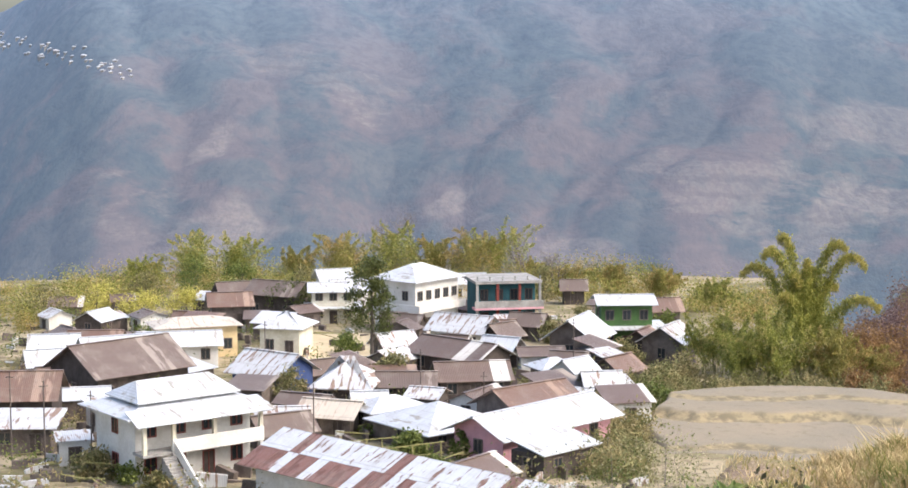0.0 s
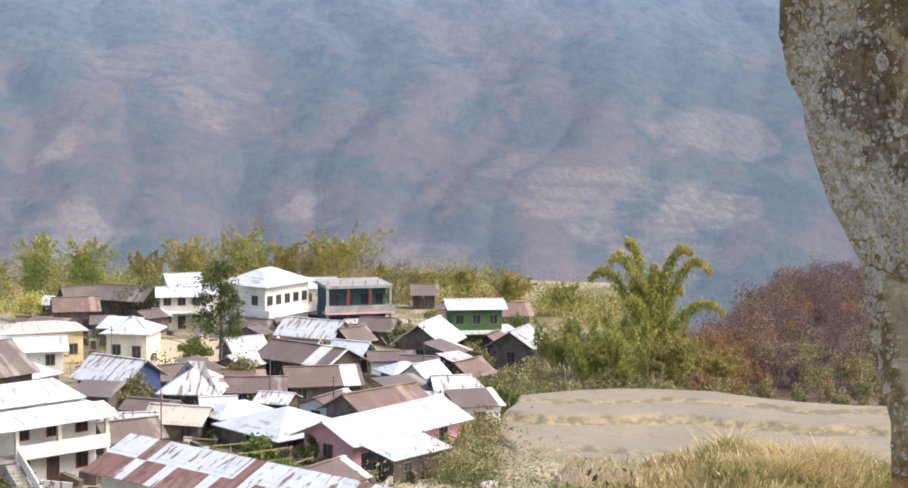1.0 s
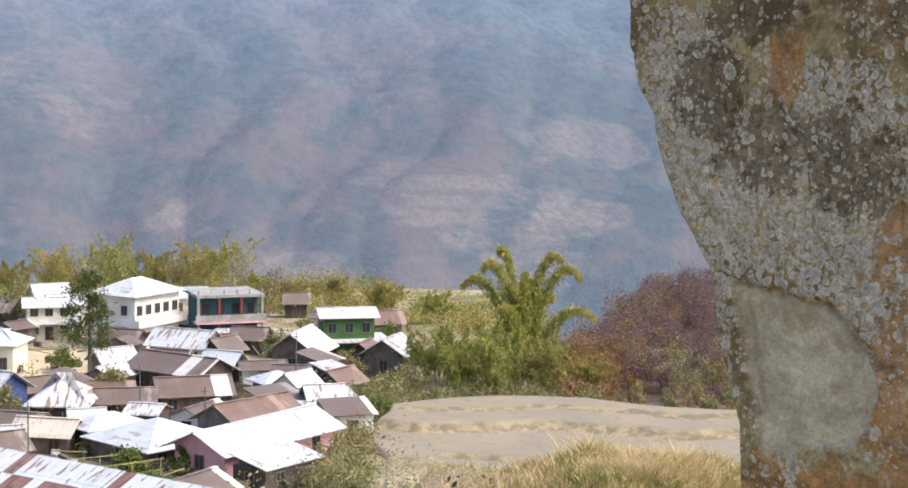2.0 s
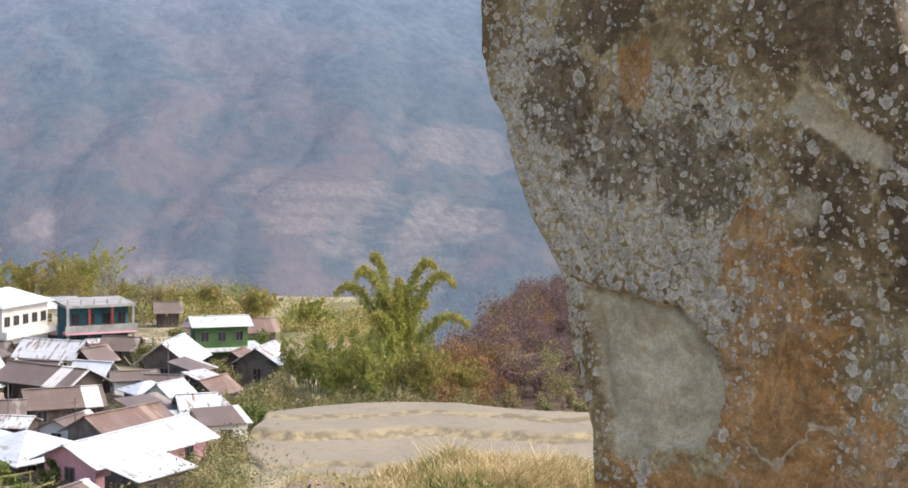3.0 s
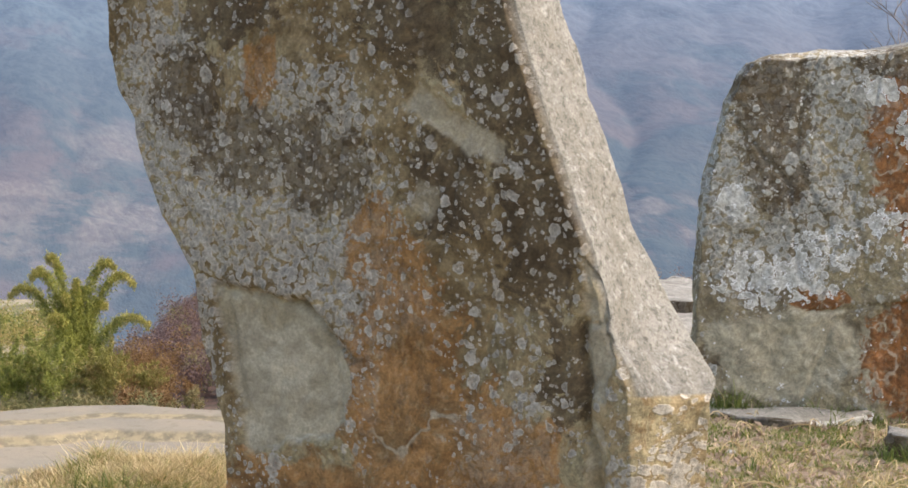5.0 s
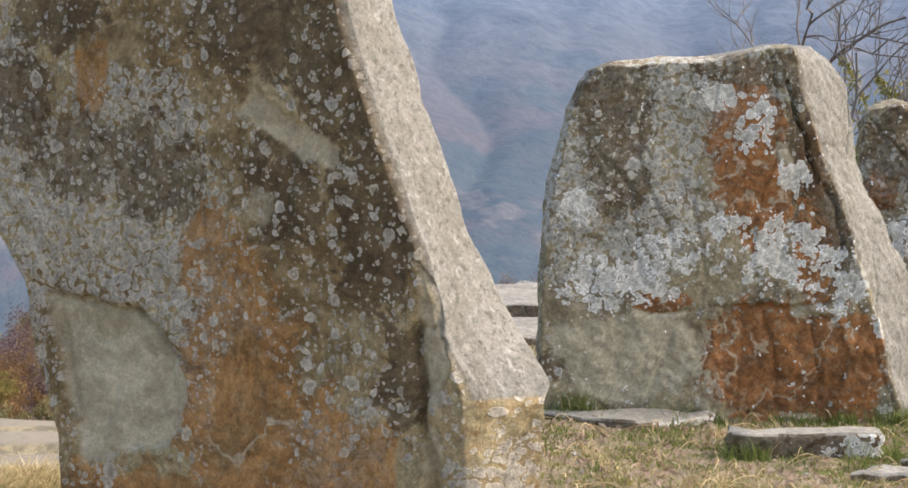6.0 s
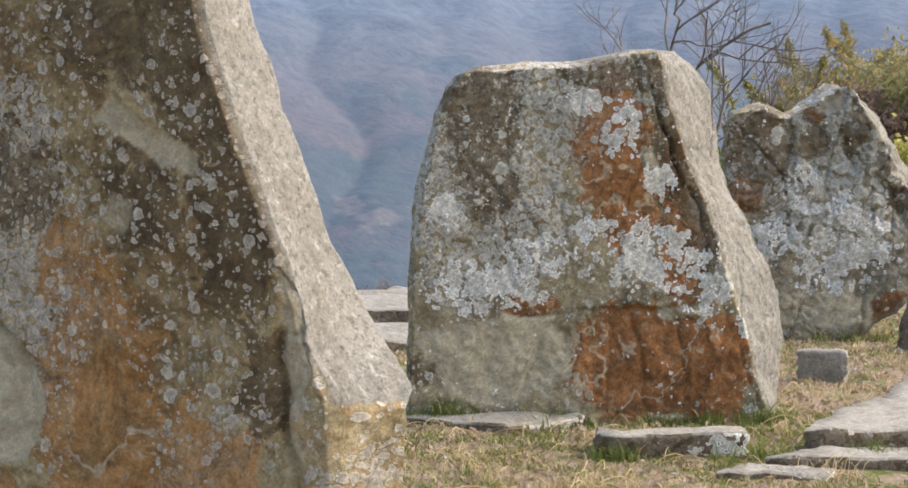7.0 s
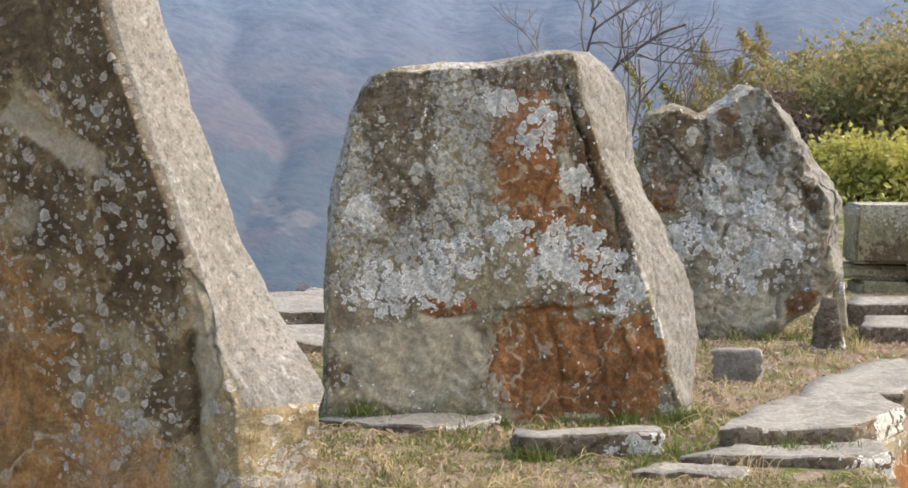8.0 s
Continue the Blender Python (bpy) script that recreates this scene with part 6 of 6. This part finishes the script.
# russet woods on the spur beyond the field
rng = np.random.default_rng(77)
russet, copper, olive, boles = Pile(), Pile(), Pile(), Pile()
for k in range(1000):
    az = rng.uniform(13.2, 33.5)
    r = math.sqrt(rng.uniform(156 ** 2, (182 + 118 * float(smoothstep(13.2, 17.2, az))) ** 2))
    x, y = r * math.sin(radians(az)), r * math.cos(radians(az))
    z = ground_z(x, y)
    h = rng.uniform(2.6, 5.6) * (0.45 + 0.55 * float(smoothstep(156, 185, r)))
    boles.tube([(x, y, z), (x + rng.normal(0, 0.3), y, z + h * 0.8)], [0.07, 0.02], 4)
    size = h * rng.uniform(0.24, 0.34)
    low = rng.random() < smoothstep(196, 168, r) * 0.85
    pile = (olive if rng.random() < smoothstep(14.5, 16.5, az) else copper) if low else copper if rng.random() < 0.08 else olive if rng.random() < 0.05 else russet
    for _ in range(6):
        c = np.array([x, y, z + h * 0.55]) + rng.normal(0, 1, 3) * [size * 0.45, size * 0.45, size * 0.75]
        pile.leaves(c + rng.normal(0, 1, (56, 3)) * size * 0.38, 0.26, 0.15, rng, 0.0)
tagged(russet.build("woods", RUSSET_LEAF), "russet leafless woods on the spur beyond the field", "woods", kind="stuff")
tagged(copper.build("woods", COPPER_LEAF), "copper-brown trees along the woods' near edge", "woods", kind="stuff")
tagged(olive.build("woods", OLIVE_LEAF), "olive trees mixed into russet woods", "woods", kind="stuff")
tagged(boles.build("tree_trunks", BARK), "grey trunks of the woods on the spur", "woods", kind="stuff")

# thickets closing the village at the back
rng = np.random.default_rng(91)
for mat, label, share in ((BAMBOO_LEAF, "green thicket along the back of the village", 150), (YELLOW_LEAF, "yellowing thicket along the back of the village", 260), (GREEN_LEAF, "dark green undergrowth behind the village", 90), (OLIVE_LEAF, "dry olive scrub around the field and the slopes", 200)):
    pile = Pile()
    for k in range(share):
        if mat is OLIVE_LEAF:
            az, r = rng.uniform(4.5, 14.6), rng.uniform(153, 166) if k % 2 else rng.uniform(118, 160)
            if not k % 2:
                az = rng.uniform(4.6, 6.6)
            h = rng.uniform(0.8, 2.2)
        else:
            az = rng.uniform(-16.5, 12.6)
            r = rng.uniform(238, 290) - 40 * smoothstep(6.0, 10.0, az) - 25 * smoothstep(-10, -15, az)
            h = rng.uniform(1.5, 4.2)
        x, y = float(r * math.sin(radians(az))), float(r * math.cos(radians(az)))
        c = np.array([x, y, ground_z(x, y) + h * 0.45]) + rng.normal(0, 1, (200, 3)) * [h * 0.35, h * 0.35, h * 0.3]
        pile.leaves(c, 0.38, 0.13, rng, 0.3)
    tagged(pile.build("thicket", mat), label, "thicket", kind="stuff")

# the leafless tree and the hillside thicket behind the standing stones
bare_tree(13.3, 13.9, 5.0, "grey leafless tree behind the standing stones", 15, -0.3, 0.045, (-0.06, 0.05))
for k, (az, r, h, rad, m, label) in enumerate((
        (47.5, 33, 2.5, 1.8, HILL_LEAF, "olive and brown bush on the hillside"), (49.5, 31, 2.8, 1.8, HILL_LEAF, "green bush on the hillside"), (51.5, 30, 3.2, 2.0, HILL_LEAF, "olive and brown bush on the hillside"),
        (46.2, 36, 2.4, 1.6, HILL_LEAF, "olive bush on the hillside"), (49.9, 27, 1.1, 0.9, LIME_LEAF, "bright yellow-green bush behind the wall"), (51.4, 26.5, 1.0, 0.9, LIME_LEAF, "bright yellow-green bush behind the wall"),
        (47.6, 29, 2.0, 1.2, BROWN_LEAF, "brown withered bush on the hillside"), (45.2, 38, 1.8, 1.6, GREEN_LEAF, "green bush on the hillside"), (53.5, 30, 3.2, 2.0, HILL_LEAF, "green bush on the hillside"), (50.2, 40, 3.0, 2.2, HILL_LEAF, "green tree on the hillside"), (52.5, 42, 3.2, 2.6, HILL_LEAF, "olive tree on the hillside"))):
    x, y = r * math.sin(radians(az)), r * math.cos(radians(az))
    tree(x, y, h, rad, m, label, 300 + k, clumps=40, leaf=0.12, leaves=190, z=max(ground_z(x, y), -0.4) - 0.1, trunk=0.06, base=0.05, name="bush", category="bush")
bamboo(24.3, 23.2, 3.5, 16, 2.2, YELLOW_LEAF, "yellowing bamboo plumes on the hillside", 60, 380, z=-0.6, leaf=0.17)
bamboo(25.6, 22.6, 3.7, 16, 2.0, YELLOW_LEAF, "yellowing bamboo plumes on the hillside", 61, 380, z=-0.5, leaf=0.17)

# the far village on the mountainside
rng = np.random.default_rng(5)
reach = np.geomspace(450, 2280, 700)
for k in range(60):
    f = rng.uniform(0, 1) ** 1.2
    az, rise = radians(-14.9 + 4.2 * f), math.tan(radians(0.75 - 0.95 * f + rng.normal(0, 0.16)))
    slope = (mountain_height(reach * math.sin(az), reach * math.cos(az)) - EYE) / reach
    r = float(reach[int(np.argmax(slope > rise))])
    x, y = r * math.sin(az), r * math.cos(az)
    ob = thing("far_house", x, y, float(mountain_height(np.array(x), np.array(y))), rng.uniform(-40, 40), "tiny pale house in the distant village", "house", "far village houses")
    w, h = r * rng.uniform(0.0012, 0.0030), r * 0.0008
    part("wall", box(-w / 2, w / 2, -h, h, -2.5, h), CONCRETE, ob)
    hip_roof(ob, w, 2 * h, h + 0.1, h * 0.6, 0.2, WHITE_ROOF)

# garden greenery and stacked odds and ends between the houses
rng = np.random.default_rng(17)
for mat, label, share in ((GREEN_LEAF, "green garden growth between the houses", 60), (OLIVE_LEAF, "dry garden growth between the houses", 90)):
    pile = Pile()
    for k in range(share):
        az, r = rng.uniform(-15, 7), rng.uniform(112, 235)
        x, y = r * math.sin(radians(az)), r * math.cos(radians(az))
        h = rng.uniform(0.8, 2.6)
        c = np.array([x, y, ground_z(x, y) + h * 0.5]) + rng.normal(0, 1, (90, 3)) * [h * 0.32, h * 0.32, h * 0.28]
        pile.leaves(c, 0.3, 0.14, rng, 0.2)
    tagged(pile.build("garden_growth", mat), label, "garden plants", kind="stuff")
for mat, label, share in ((TIMBER, "stacked grey planks and firewood by the houses", 420), (OLD_ROOF, "spare metal sheets lying by the houses", 160), (CULM, "tan bamboo poles stacked by the houses", 200)):
    pile = Pile()
    for k in range(share):
        az, r = rng.uniform(-15, 6.5), rng.uniform(112, 232)
        x, y = r * math.sin(radians(az)), r * math.cos(radians(az))
        z = ground_z(x, y)
        size = (rng.uniform(0.6, 2.2), rng.uniform(0.1, 0.5), rng.uniform(0.1, 1.0)) if mat is not CULM else (rng.uniform(1.5, 3.5), 0.08, 0.08)
        m = pose(x, y, z + (rng.uniform(0.1, 1.4) if mat is CULM else 0), 0, rng.uniform(-14, 14), rng.uniform(0, 180))
        v = [tuple(m @ Vector((sx * size[0] / 2, sy * size[1] / 2, sz * size[2]))) for sz in (0, 1) for sx, sy in ((-1, -1), (1, -1), (1, 1), (-1, 1))]
        pile.add(v, [(3, 2, 1, 0), (4, 5, 6, 7), (0, 1, 5, 4), (1, 2, 6, 5), (2, 3, 7, 6), (3, 0, 4, 7)])
    tagged(pile.build("yard_clutter", mat), label, "clutter", kind="stuff")

# poles and wires of the village
p_rng = random.Random(2)
for k, (x, y, h) in enumerate(((-10.6, 126.0, 6.0), (-30.0, 122.0, 7.0), (-27.0, 124.0, 6.0), (-18.5, 164.0, 6.5), (-3.0, 150.0, 5.5), (12.0, 168.0, 6.0), (2.5, 140.0, 5.0), (-33.5, 126.0, 7.0))):
    ob = thing("utility_pole", x, y, ground_z(x, y) - 0.2, p_rng.uniform(-30, 30), "thin weathered wooden utility pole", "pole", "village poles")
    bm = bmesh.new()
    bmesh.ops.create_cone(bm, cap_ends=True, segments=8, radius1=0.07, radius2=0.045, depth=h, matrix=Matrix.Translation((0, 0, h / 2)))
    part("pole", bm, TIMBER, ob)
    part("crossarm", box(-0.32, 0.32, -0.03, 0.03, h - 0.42, h - 0.36), TIMBER, ob)

# bamboo trellis and stacked planks in the gardens
for x, y, turn in ((-6.5, 125.0, 20), (-3.0, 122.5, 30), (-8.5, 121.5, 10)):
    ob = thing("trellis", x, y, ground_z(x, y), turn, "tan bamboo garden trellis of thin poles", "trellis", "garden trellises")
    for k in range(5):
        part("post", box(-2.5 + k * 1.2, -2.42 + k * 1.2, -0.04, 0.04, -0.3, 1.7), CULM, ob)
    for h in (0.8, 1.6):
        part("rail", box(-2.7, 2.6, -0.08, -0.03, h, h + 0.07), CULM, ob)
